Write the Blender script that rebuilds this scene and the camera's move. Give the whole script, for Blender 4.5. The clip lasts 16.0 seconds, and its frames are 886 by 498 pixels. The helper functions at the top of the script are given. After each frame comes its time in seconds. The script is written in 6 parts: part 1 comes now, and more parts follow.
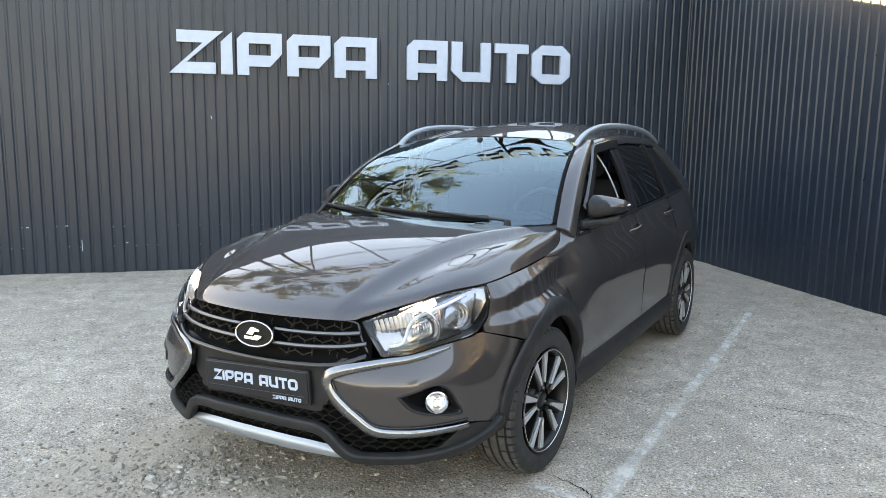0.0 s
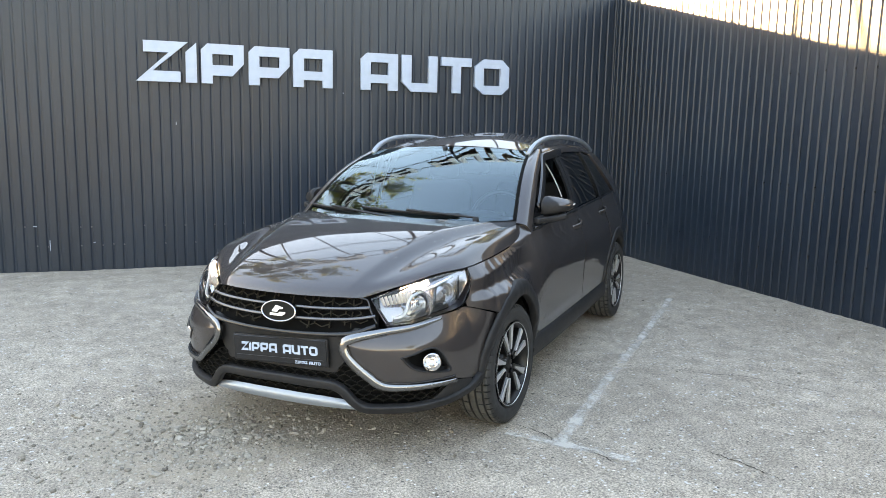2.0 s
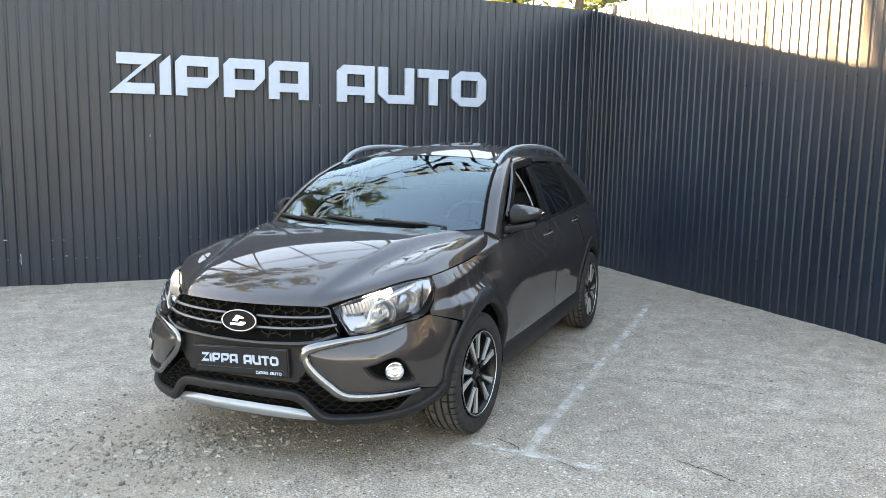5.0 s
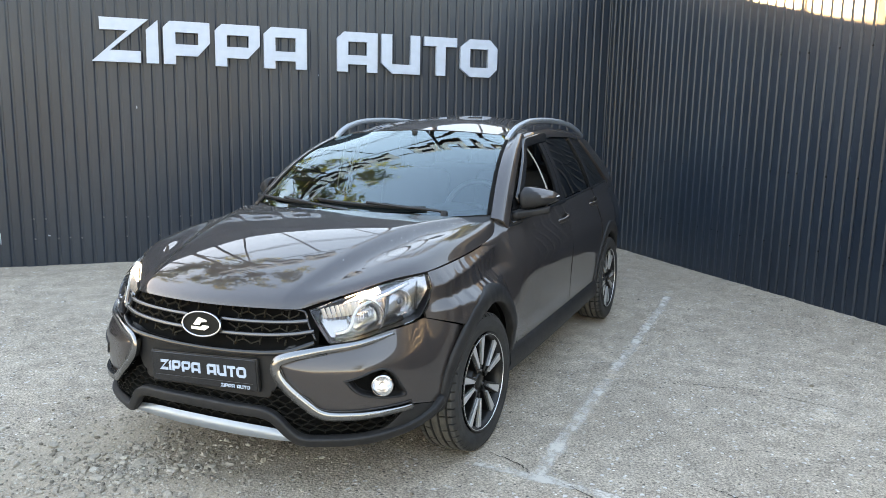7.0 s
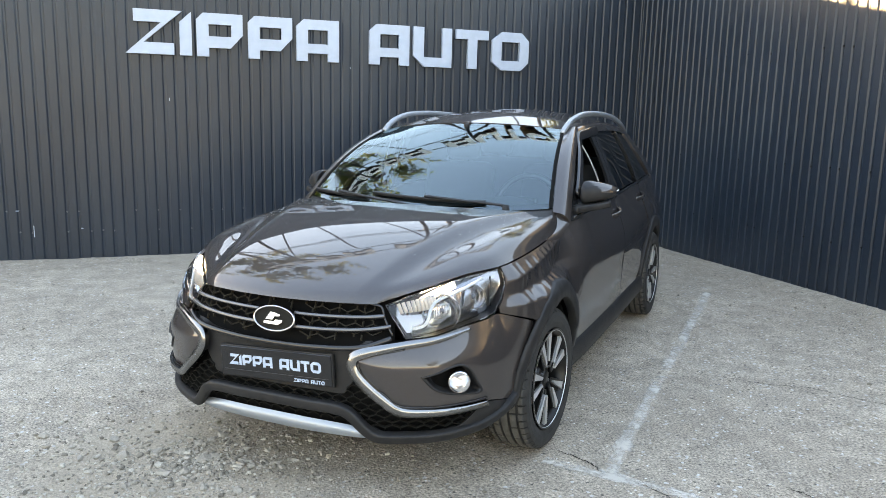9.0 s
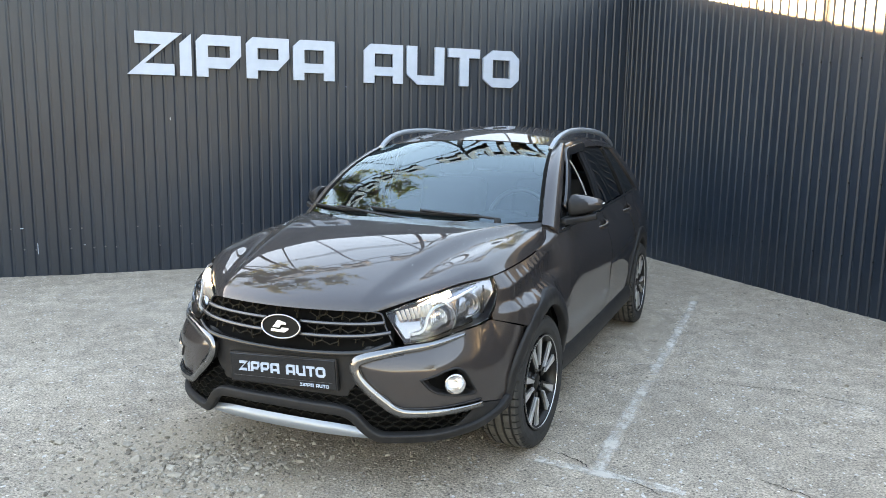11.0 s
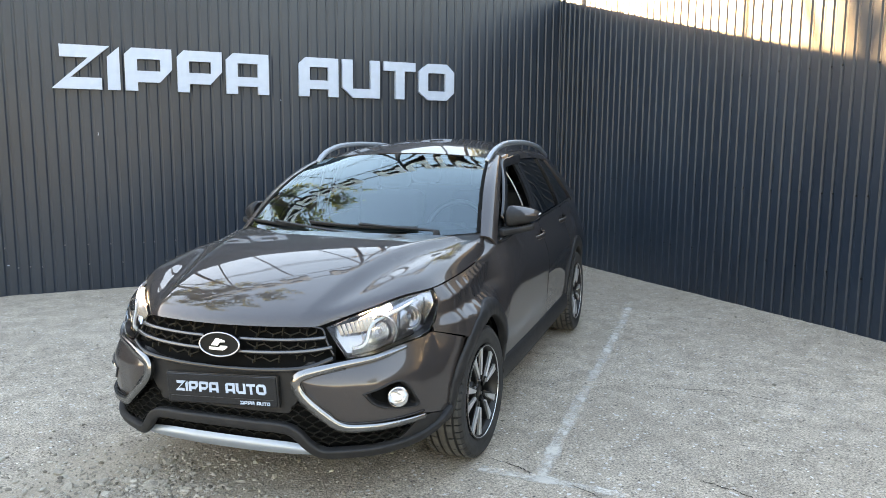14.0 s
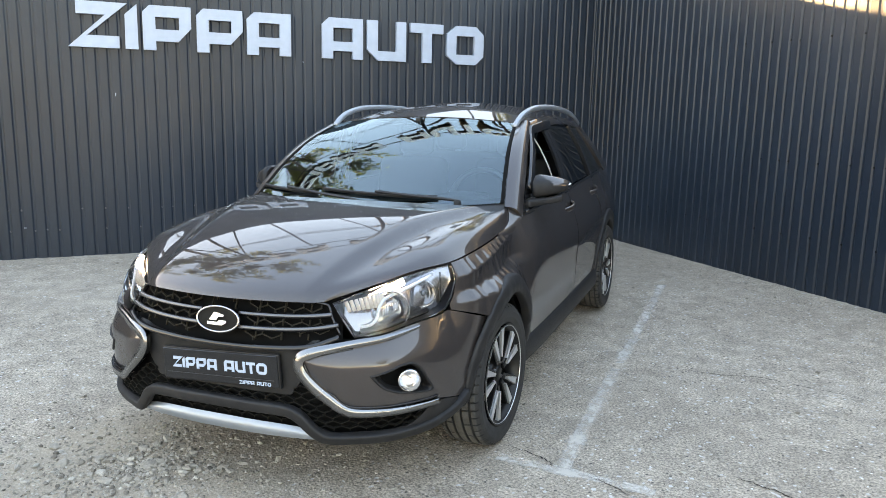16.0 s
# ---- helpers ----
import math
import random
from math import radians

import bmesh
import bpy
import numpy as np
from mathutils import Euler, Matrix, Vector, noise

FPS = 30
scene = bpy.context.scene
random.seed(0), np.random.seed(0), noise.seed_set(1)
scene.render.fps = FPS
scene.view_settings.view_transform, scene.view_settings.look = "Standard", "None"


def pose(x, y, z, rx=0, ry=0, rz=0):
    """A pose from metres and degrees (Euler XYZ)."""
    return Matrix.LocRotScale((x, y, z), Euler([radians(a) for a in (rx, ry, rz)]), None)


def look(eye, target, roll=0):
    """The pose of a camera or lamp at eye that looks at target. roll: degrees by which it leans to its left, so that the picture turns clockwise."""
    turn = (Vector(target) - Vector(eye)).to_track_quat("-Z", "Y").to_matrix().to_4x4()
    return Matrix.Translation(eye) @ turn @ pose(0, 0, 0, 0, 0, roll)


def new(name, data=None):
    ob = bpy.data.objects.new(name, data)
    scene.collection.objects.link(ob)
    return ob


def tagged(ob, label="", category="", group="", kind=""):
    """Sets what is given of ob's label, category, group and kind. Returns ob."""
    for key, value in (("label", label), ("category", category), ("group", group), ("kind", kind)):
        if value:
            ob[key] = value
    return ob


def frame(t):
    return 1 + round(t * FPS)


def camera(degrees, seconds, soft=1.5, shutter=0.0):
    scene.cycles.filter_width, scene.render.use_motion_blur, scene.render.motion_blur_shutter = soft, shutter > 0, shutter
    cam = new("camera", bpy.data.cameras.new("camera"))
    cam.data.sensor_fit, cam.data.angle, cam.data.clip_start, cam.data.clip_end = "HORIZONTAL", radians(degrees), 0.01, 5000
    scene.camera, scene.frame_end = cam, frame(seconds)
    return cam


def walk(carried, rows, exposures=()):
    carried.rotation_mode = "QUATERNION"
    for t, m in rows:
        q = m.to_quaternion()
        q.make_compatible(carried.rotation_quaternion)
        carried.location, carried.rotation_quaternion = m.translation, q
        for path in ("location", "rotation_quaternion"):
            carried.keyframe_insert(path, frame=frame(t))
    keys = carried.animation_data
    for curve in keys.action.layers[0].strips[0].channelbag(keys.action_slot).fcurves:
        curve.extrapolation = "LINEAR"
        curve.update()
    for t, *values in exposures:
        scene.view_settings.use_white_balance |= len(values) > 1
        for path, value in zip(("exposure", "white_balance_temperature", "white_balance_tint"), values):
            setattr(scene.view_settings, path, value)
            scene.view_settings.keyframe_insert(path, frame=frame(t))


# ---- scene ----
cam = camera(61.1, 16.0, 0.4)
EXPOSURE, SKY, VEIL = 5.45, 0.044, 0.62
PATH = [
    (0, (0.019, 0.188, 1.452), (0.511, 2.101, 1.14), 0.8),
    (0.5, (-0.262, 0.084, 1.472), (0.276, 1.987, 1.173), 1.0),
    (1, (-0.361, -0.045, 1.5), (0.229, 1.842, 1.199), 1.1),
    (1.5, (-0.366, -0.25, 1.495), (0.272, 1.621, 1.195), 1.2),
    (2, (-0.437, -0.385, 1.504), (0.242, 1.471, 1.199), 1.2),
    (2.5, (-0.63, -0.422, 1.511), (0.086, 1.422, 1.215), 1.2),
    (3, (-0.704, -0.456, 1.504), (0.038, 1.377, 1.205), 1.2),
    (3.5, (-0.658, -0.46, 1.497), (0.108, 1.365, 1.211), 1.3),
    (4, (-0.523, -0.435, 1.5), (0.242, 1.391, 1.221), 1.2),
    (4.5, (-0.425, -0.412, 1.496), (0.31, 1.428, 1.225), 1.2),
    (4.7, (-0.383, -0.415, 1.47), (0.341, 1.431, 1.207), 1.1),
    (7, (-0.081, 0.075, 1.473), (0.599, 1.926, 1.138), 1.2),
    (7.5, (-0.064, 0.123, 1.468), (0.604, 1.977, 1.126), 1.4),
    (8, (-0.178, 0.188, 1.466), (0.497, 2.038, 1.118), 1.6),
    (8.5, (-0.307, 0.239, 1.458), (0.36, 2.092, 1.107), 1.6),
    (10.8, (-0.334, 0.007, 1.471), (0.338, 1.864, 1.152), 0.7),
    (11, (-0.391, 0.028, 1.48), (0.289, 1.882, 1.167), 0.9),
    (11.5, (-0.541, 0.063, 1.484), (0.155, 1.913, 1.18), 1.1),
    (12, (-0.595, 0.059, 1.484), (0.136, 1.897, 1.191), 1.2),
    (12.5, (-0.596, 0.045, 1.487), (0.171, 1.869, 1.199), 1.0),
    (13, (-0.578, 0.038, 1.482), (0.224, 1.849, 1.2), 0.7),
    (13.5, (-0.521, 0.033, 1.479), (0.309, 1.831, 1.2), 0.5),
    (14, (-0.402, 0.011, 1.486), (0.43, 1.808, 1.206), 0.4),
    (14.5, (-0.3, -0.017, 1.476), (0.52, 1.784, 1.189), 0.5),
    (15, (-0.256, -0.008, 1.462), (0.531, 1.805, 1.156), 0.8),
    (15.5, (-0.246, 0.097, 1.453), (0.53, 1.91, 1.12), 1.2),
    (16, (-0.256, 0.24, 1.453), (0.503, 2.055, 1.093), 1.2),
]
walk(cam, [(t, look(eye, target, roll)) for t, eye, target, roll in PATH], [(0.0, EXPOSURE, 9000, 20), (16.0, EXPOSURE, 9000, 20)])

# ---- world and sun ----
# Low evening sun from behind the sign wall: its light travels along SUN.
SUN = Vector((0.75, -1.0, -0.262)).normalized()
sun_data = bpy.data.lights.new("sun", "SUN")
sun_data.energy, sun_data.angle, sun_data.color = 1.3, radians(0.9), (1.0, 0.76, 0.44)
sun = new("sun", sun_data)
sun.matrix_world = look((-20, 30, 10), Vector((-20, 30, 10)) + SUN)
world = bpy.data.worlds.new("world")
scene.world = world
world.use_nodes = True
wn = world.node_tree.nodes
sky = wn.new("ShaderNodeTexSky")
sky.sky_type, sky.sun_disc = "NISHITA", False
sky.sun_elevation = math.asin(-SUN.z)
sky.sun_rotation = math.atan2(-SUN.x, -SUN.y)
sky.air_density, sky.dust_density, sky.ozone_density = 1.0, 0.5, 1.3
wn["Background"].inputs["Strength"].default_value = SKY
# a thin bright veil over the sky, warm towards the horizon and blue overhead
veil = wn.new("ShaderNodeMix")
veil.data_type = "RGBA"
veil.inputs[0].default_value = VEIL
up = wn.new("ShaderNodeTexCoord")
xyz = wn.new("ShaderNodeSeparateXYZ")
haze = wn.new("ShaderNodeValToRGB")
while len(haze.color_ramp.elements) < 4:
    haze.color_ramp.elements.new(0.5)
for e, (p, c) in zip(haze.color_ramp.elements, ((0.0, (1.08, 1.32, 1.56)), (0.3, (0.90, 1.30, 1.82)), (0.65, (0.72, 1.24, 1.94)), (1.0, (0.54, 1.00, 1.76)))):
    e.position, e.color = p, (*c, 1)
world.node_tree.links.new(up.outputs["Generated"], xyz.inputs[0])
world.node_tree.links.new(xyz.outputs["Z"], haze.inputs[0])
world.node_tree.links.new(sky.outputs[0], veil.inputs[6])
world.node_tree.links.new(haze.outputs[0], veil.inputs[7])
world.node_tree.links.new(veil.outputs[2], wn["Background"].inputs["Color"])


# ---- materials ----
def material(name, color, rough=0.5, metal=0.0, coat=0.0, coat_rough=0.03, spec=0.5):
    m = bpy.data.materials.new(name)
    m.use_nodes = True
    b = m.node_tree.nodes["Principled BSDF"]
    b.inputs["Base Color"].default_value = (*color, 1)
    b.inputs["Roughness"].default_value = rough
    b.inputs["Metallic"].default_value = metal
    b.inputs["Coat Weight"].default_value = coat
    b.inputs["Coat Roughness"].default_value = coat_rough
    b.inputs["Specular IOR Level"].default_value = spec
    return m


def node(m, kind, **values):
    n = m.node_tree.nodes.new(kind)
    for key, value in values.items():
        n.inputs[key.replace("_", " ")].default_value = value
    return n


def link(m, a, b):
    m.node_tree.links.new(a, b)


def noise_of(m, scale, detail=4.0, rough=0.6, stretch=None):
    """A noise in object space, at metres."""
    co = m.node_tree.nodes.new("ShaderNodeTexCoord")
    n = node(m, "ShaderNodeTexNoise", Scale=scale, Detail=detail, Roughness=rough)
    if stretch:
        mp = node(m, "ShaderNodeMapping", Scale=stretch)
        link(m, co.outputs["Object"], mp.inputs["Vector"])
        link(m, mp.outputs[0], n.inputs["Vector"])
    else:
        link(m, co.outputs["Object"], n.inputs["Vector"])
    return n.outputs["Fac"]


def ramp(m, fac, stops):
    r = m.node_tree.nodes.new("ShaderNodeValToRGB")
    while len(r.color_ramp.elements) < len(stops):
        r.color_ramp.elements.new(0.5)
    for e, (p, c) in zip(r.color_ramp.elements, stops):
        e.position, e.color = p, (*(c if hasattr(c, "__len__") else (c, c, c)), 1)
    link(m, fac, r.inputs[0])
    return r.outputs[0]


def mix(m, fac, a, b, how="MIX"):
    n = m.node_tree.nodes.new("ShaderNodeMix")
    n.data_type, n.blend_type = "RGBA", how
    for sock, value in ((n.inputs[0], fac), (n.inputs[6], a), (n.inputs[7], b)):
        if isinstance(value, (int, float)):
            sock.default_value = value if sock == n.inputs[0] else (value, value, value, 1)
        elif isinstance(value, tuple):
            sock.default_value = (*value, 1)
        else:
            link(m, value, sock)
    return n.outputs[2]


def bump(m, height, strength, distance):
    b = node(m, "ShaderNodeBump", Strength=strength, Distance=distance)
    link(m, height, b.inputs["Height"])
    link(m, b.outputs[0], m.node_tree.nodes["Principled BSDF"].inputs["Normal"])


def shader(m):
    return m.node_tree.nodes["Principled BSDF"]


# ground: worn pale asphalt with grit
GROUND = material("worn_asphalt", (0.3, 0.29, 0.28), 0.9)
big = noise_of(GROUND, 0.55, 5, 0.6)
mid = noise_of(GROUND, 6.0, 6, 0.65)
fine = noise_of(GROUND, 95.0, 3, 0.7)
grit_co = GROUND.node_tree.nodes.new("ShaderNodeTexCoord")
grit = node(GROUND, "ShaderNodeTexVoronoi", Scale=70.0)
link(GROUND, grit_co.outputs["Object"], grit.inputs["Vector"])
base = ramp(GROUND, big, [(0.3, (0.375, 0.305, 0.237)), (0.5, (0.455, 0.377, 0.296)), (0.7, (0.53, 0.445, 0.354))])
base = mix(GROUND, ramp(GROUND, mid, [(0.35, 0.58), (0.66, 0.0)]), base, (0.20, 0.165, 0.13))
base = mix(GROUND, 0.75, base, ramp(GROUND, fine, [(0.34, 0.22), (0.5, 0.95), (0.66, 1.75)]), "MULTIPLY")
base = mix(GROUND, 0.35, base, ramp(GROUND, noise_of(GROUND, 240.0, 2, 0.6), [(0.32, 0.35), (0.5, 1.0), (0.68, 1.5)]), "MULTIPLY")
speck = ramp(GROUND, grit.outputs["Color"], [(0.86, 0.0), (0.93, 1.0)])
base = mix(GROUND, mix(GROUND, 1.0, speck, 0.75, "MULTIPLY"), base, (0.62, 0.60, 0.57))
for scale, colour, share in ((46.0, (0.075, 0.065, 0.055), 0.84), (52.0, (0.76, 0.73, 0.68), 0.88), (30.0, (0.12, 0.10, 0.08), 0.95)):
    dots = node(GROUND, "ShaderNodeTexVoronoi", Scale=scale, Randomness=1.0)
    link(GROUND, grit_co.outputs["Object"], dots.inputs["Vector"])
    pick = ramp(GROUND, dots.outputs["Color"], [(share - 0.01, 0.0), (share, 1.0)])
    near_dot = ramp(GROUND, dots.outputs["Distance"], [(0.22, 1.0), (0.34, 0.0)])
    base = mix(GROUND, mix(GROUND, 1.0, pick, near_dot, "MULTIPLY"), base, colour)
# a patch of dark trodden dirt, and a gritty strip along the fence
dirt_at = node(GROUND, "ShaderNodeVectorMath")
dirt_at.operation = "DISTANCE"
link(GROUND, grit_co.outputs["Object"], dirt_at.inputs[0])
dirt_at.inputs[1].default_value = (-0.32, 3.40, 0)
edge = mix(GROUND, 0.45, ramp(GROUND, dirt_at.outputs["Value"], [(0.25, 1.0), (1.0, 0.0)]), noise_of(GROUND, 3.2, 6, 0.7))
base = mix(GROUND, ramp(GROUND, edge, [(0.42, 0.0), (0.62, 0.62)]), base, (0.35, 0.28, 0.205))
link(GROUND, base, shader(GROUND).inputs["Base Color"])
height = mix(GROUND, 0.5, fine, mix(GROUND, 0.6, mid, grit.outputs["Distance"]))
bump(GROUND, height, 0.85, 0.012)

# profiled steel sheet, graphite paint with dust
SHEET = material("graphite_sheet", (0.04, 0.04, 0.042), 0.42, spec=0.43)
dust = noise_of(SHEET, 1.3, 6, 0.65, (1, 1, 0.35))
scuff = noise_of(SHEET, 30, 4, 0.7, (1, 1, 0.15))
tone = ramp(SHEET, dust, [(0.3, (0.007, 0.014, 0.024)), (0.7, (0.014, 0.024, 0.037))])
tone = mix(SHEET, ramp(SHEET, scuff, [(0.55, 0.0), (0.8, 0.35)]), tone, (0.030, 0.040, 0.052))
link(SHEET, tone, shader(SHEET).inputs["Base Color"])
link(SHEET, ramp(SHEET, scuff, [(0.3, 0.30), (0.75, 0.42)]), shader(SHEET).inputs["Roughness"])
bump(SHEET, noise_of(SHEET, 3.0, 2, 0.5), 0.12, 0.02)

# white plastic letters, the blue-grey cast of skylight in shade put into the colour
LETTER = material("skylit_white_plastic", (0.6, 0.6, 0.6), 0.35)
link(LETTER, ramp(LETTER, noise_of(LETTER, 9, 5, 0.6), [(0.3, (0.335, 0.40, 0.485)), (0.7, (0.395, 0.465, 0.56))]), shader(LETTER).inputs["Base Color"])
BOARD = material("bright_white_sheet", (0.8, 0.8, 0.8), 0.4)
link(BOARD, ramp(BOARD, noise_of(BOARD, 7, 5, 0.6), [(0.3, (0.74, 0.75, 0.76)), (0.7, (0.83, 0.83, 0.83))]), shader(BOARD).inputs["Base Color"])
PAINT = material("brown_metallic_paint", (0.03, 0.024, 0.02), 0.34, 0.55, 1.0, 0.015, spec=0.1)
shader(PAINT).inputs["Specular Tint"].default_value = (0.30, 0.24, 0.20, 1)
shader(PAINT).inputs["Coat IOR"].default_value = 1.60
flake = noise_of(PAINT, 900, 2, 0.5)
link(PAINT, ramp(PAINT, flake, [(0.3, (0.036, 0.0305, 0.029)), (0.7, (0.082, 0.070, 0.067))]), shader(PAINT).inputs["Base Color"])
link(PAINT, ramp(PAINT, noise_of(PAINT, 14, 6, 0.7), [(0.45, 0.002), (0.8, 0.025)]), shader(PAINT).inputs["Coat Roughness"])
PLASTIC = material("black_grained_plastic", (0.018, 0.018, 0.019), 0.55, spec=0.32)
link(PLASTIC, ramp(PLASTIC, noise_of(PLASTIC, 12, 5, 0.7), [(0.35, (0.009, 0.009, 0.010)), (0.75, (0.022, 0.021, 0.020))]), shader(PLASTIC).inputs["Base Color"])
bump(PLASTIC, noise_of(PLASTIC, 500, 2, 0.5), 0.25, 0.001)
GLOSS = material("black_gloss_plastic", (0.012, 0.012, 0.013), 0.12)
MATT = material("matt_black", (0.004, 0.004, 0.004), 0.85, spec=0.1)
RIMBLACK = material("rim_black", (0.006, 0.006, 0.006), 0.35, spec=0.3)
TRIM = material("satin_chrome", (0.25, 0.25, 0.25), 0.22, 1.0)
link(TRIM, ramp(TRIM, noise_of(TRIM, 30, 5, 0.7), [(0.4, 0.16), (0.8, 0.34)]), shader(TRIM).inputs["Roughness"])
CHROME = material("chrome", (0.68, 0.68, 0.69), 0.10, 1.0)
link(CHROME, ramp(CHROME, noise_of(CHROME, 25, 5, 0.7), [(0.4, 0.08), (0.8, 0.25)]), shader(CHROME).inputs["Roughness"])
BADGE_CHROME = material("brushed_badge_chrome", (0.42, 0.42, 0.43), 0.16, 1.0)
link(BADGE_CHROME, ramp(BADGE_CHROME, noise_of(BADGE_CHROME, 60, 4, 0.7), [(0.4, 0.12), (0.8, 0.30)]), shader(BADGE_CHROME).inputs["Roughness"])
SATIN = material("satin_grey_metal", (0.13, 0.13, 0.135), 0.3, 0.9)
SILVER = material("silver_paint", (0.30, 0.33, 0.36), 0.38, 0.55)
link(SILVER, ramp(SILVER, noise_of(SILVER, 18, 5, 0.7), [(0.4, 0.32), (0.8, 0.5)]), shader(SILVER).inputs["Roughness"])
MACHINED = material("machined_alloy", (0.60, 0.60, 0.60), 0.33, 0.75)
RUBBER = material("tyre_rubber", (0.035, 0.034, 0.032), 0.75)
tyre_co = RUBBER.node_tree.nodes.new("ShaderNodeTexCoord")
tyre_flat = node(RUBBER, "ShaderNodeMapping", Scale=(1, 0, 1))
tyre_out = RUBBER.node_tree.nodes.new("ShaderNodeVectorMath")
tyre_out.operation = "LENGTH"
link(RUBBER, tyre_co.outputs["Object"], tyre_flat.inputs["Vector"])
link(RUBBER, tyre_flat.outputs[0], tyre_out.inputs[0])
scuffed = ramp(RUBBER, noise_of(RUBBER, 26, 6, 0.7), [(0.3, (0.045, 0.042, 0.038)), (0.75, (0.115, 0.108, 0.096))])
wall_tone = ramp(RUBBER, noise_of(RUBBER, 14, 6, 0.7), [(0.35, (0.012, 0.012, 0.0118)), (0.8, (0.034, 0.033, 0.031))])
link(RUBBER, mix(RUBBER, ramp(RUBBER, tyre_out.outputs["Value"], [(0.309, 0.0), (0.3145, 1.0)]), wall_tone, scuffed), shader(RUBBER).inputs["Base Color"])
bump(RUBBER, noise_of(RUBBER, 220, 3, 0.6), 0.3, 0.001)
TRIMGREY = material("cabin_trim", (0.035, 0.036, 0.038), 0.7)
FABRIC = material("seat_fabric", (0.03, 0.03, 0.032), 0.9)
bump(FABRIC, noise_of(FABRIC, 400, 2, 0.5), 0.4, 0.001)
AMBER = material("indicator_lens", (0.75, 0.62, 0.50), 0.15)
REDLENS = material("tail_lens", (0.35, 0.01, 0.01), 0.1)
PALE = material("drl_guide", (0.85, 0.85, 0.84), 0.25)
PAINTLINE = material("worn_white_marking", (0.72, 0.66, 0.58), 0.85)
wear = noise_of(PAINTLINE, 38.0, 6, 0.8)
patchy = noise_of(PAINTLINE, 5.0, 4, 0.6)
line_co = PAINTLINE.node_tree.nodes.new("ShaderNodeTexCoord")
line_xyz = PAINTLINE.node_tree.nodes.new("ShaderNodeSeparateXYZ")
link(PAINTLINE, line_co.outputs["Object"], line_xyz.inputs[0])
across = PAINTLINE.node_tree.nodes.new("ShaderNodeMath")
across.operation = "ABSOLUTE"
link(PAINTLINE, line_xyz.outputs["Y"], across.inputs[0])
edge_fade = ramp(PAINTLINE, across.outputs[0], [(0.02, 0.36), (0.085, 0.0)])
cover = mix(PAINTLINE, 1.0, mix(PAINTLINE, 0.52, wear, patchy), edge_fade, "ADD")
link(PAINTLINE, ramp(PAINTLINE, cover, [(0.755, 0.0), (0.92, 0.66)]), shader(PAINTLINE).inputs["Alpha"])
STONE = material("gravel_stone", (0.3, 0.29, 0.27), 0.9)
info = STONE.node_tree.nodes.new("ShaderNodeNewGeometry")
stone_tone = ramp(STONE, info.outputs["Random Per Island"], [(0.0, (0.14, 0.115, 0.09)), (0.5, (0.32, 0.275, 0.22)), (1.0, (0.50, 0.445, 0.37))])
stone_tone = mix(STONE, 0.6, stone_tone, ramp(STONE, noise_of(STONE, 60, 5, 0.7), [(0.3, 0.55), (0.7, 1.3)]), "MULTIPLY")
link(STONE, stone_tone, shader(STONE).inputs["Base Color"])
bump(STONE, noise_of(STONE, 90, 4, 0.6), 0.5, 0.004)
BARK = material("bark", (0.09, 0.07, 0.055), 0.95)
link(BARK, ramp(BARK, noise_of(BARK, 14, 6, 0.7, (1, 1, 0.2)), [(0.3, (0.05, 0.04, 0.03)), (0.7, (0.15, 0.12, 0.09))]), shader(BARK).inputs["Base Color"])
LEAF = material("leaf", (0.10, 0.13, 0.03), 0.6)
leaf_info = LEAF.node_tree.nodes.new("ShaderNodeNewGeometry")
link(LEAF, ramp(LEAF, leaf_info.outputs["Random Per Island"], [(0.0, (0.035, 0.055, 0.012)), (0.6, (0.07, 0.085, 0.018)), (1.0, (0.13, 0.125, 0.024))]), shader(LEAF).inputs["Base Color"])
GRILLEBAR = material("dusty_black_grille", (0.024, 0.021, 0.015), 0.6, spec=0.18)
through_leaf = LEAF.node_tree.nodes.new("ShaderNodeBsdfTranslucent")
through_leaf.inputs["Color"].default_value = (0.17, 0.20, 0.035, 1)
leaf_mix = LEAF.node_tree.nodes.new("ShaderNodeMixShader")
leaf_mix.inputs[0].default_value = 0.5
link(LEAF, shader(LEAF).outputs[0], leaf_mix.inputs[1])
link(LEAF, through_leaf.outputs[0], leaf_mix.inputs[2])
link(LEAF, leaf_mix.outputs[0], LEAF.node_tree.nodes["Material Output"].inputs["Surface"])
MESHBLACK = material("mesh_black", (0.010, 0.0095, 0.008), 0.6, spec=0.12)
LAMPBACK = material("metallised_plastic", (0.30, 0.30, 0.31), 0.18, 0.95)
LINING = material("pale_lining", (0.45, 0.45, 0.44), 0.6)
RUNNING = material("running_light_lens", (0.9, 0.85, 0.75), 0.3)
shader(RUNNING).inputs["Emission Color"].default_value = (1.0, 0.86, 0.66, 1)
shader(RUNNING).inputs["Emission Strength"].default_value = 0.8
STEEL = material("dark_steel", (0.05, 0.05, 0.052), 0.5, 0.6)


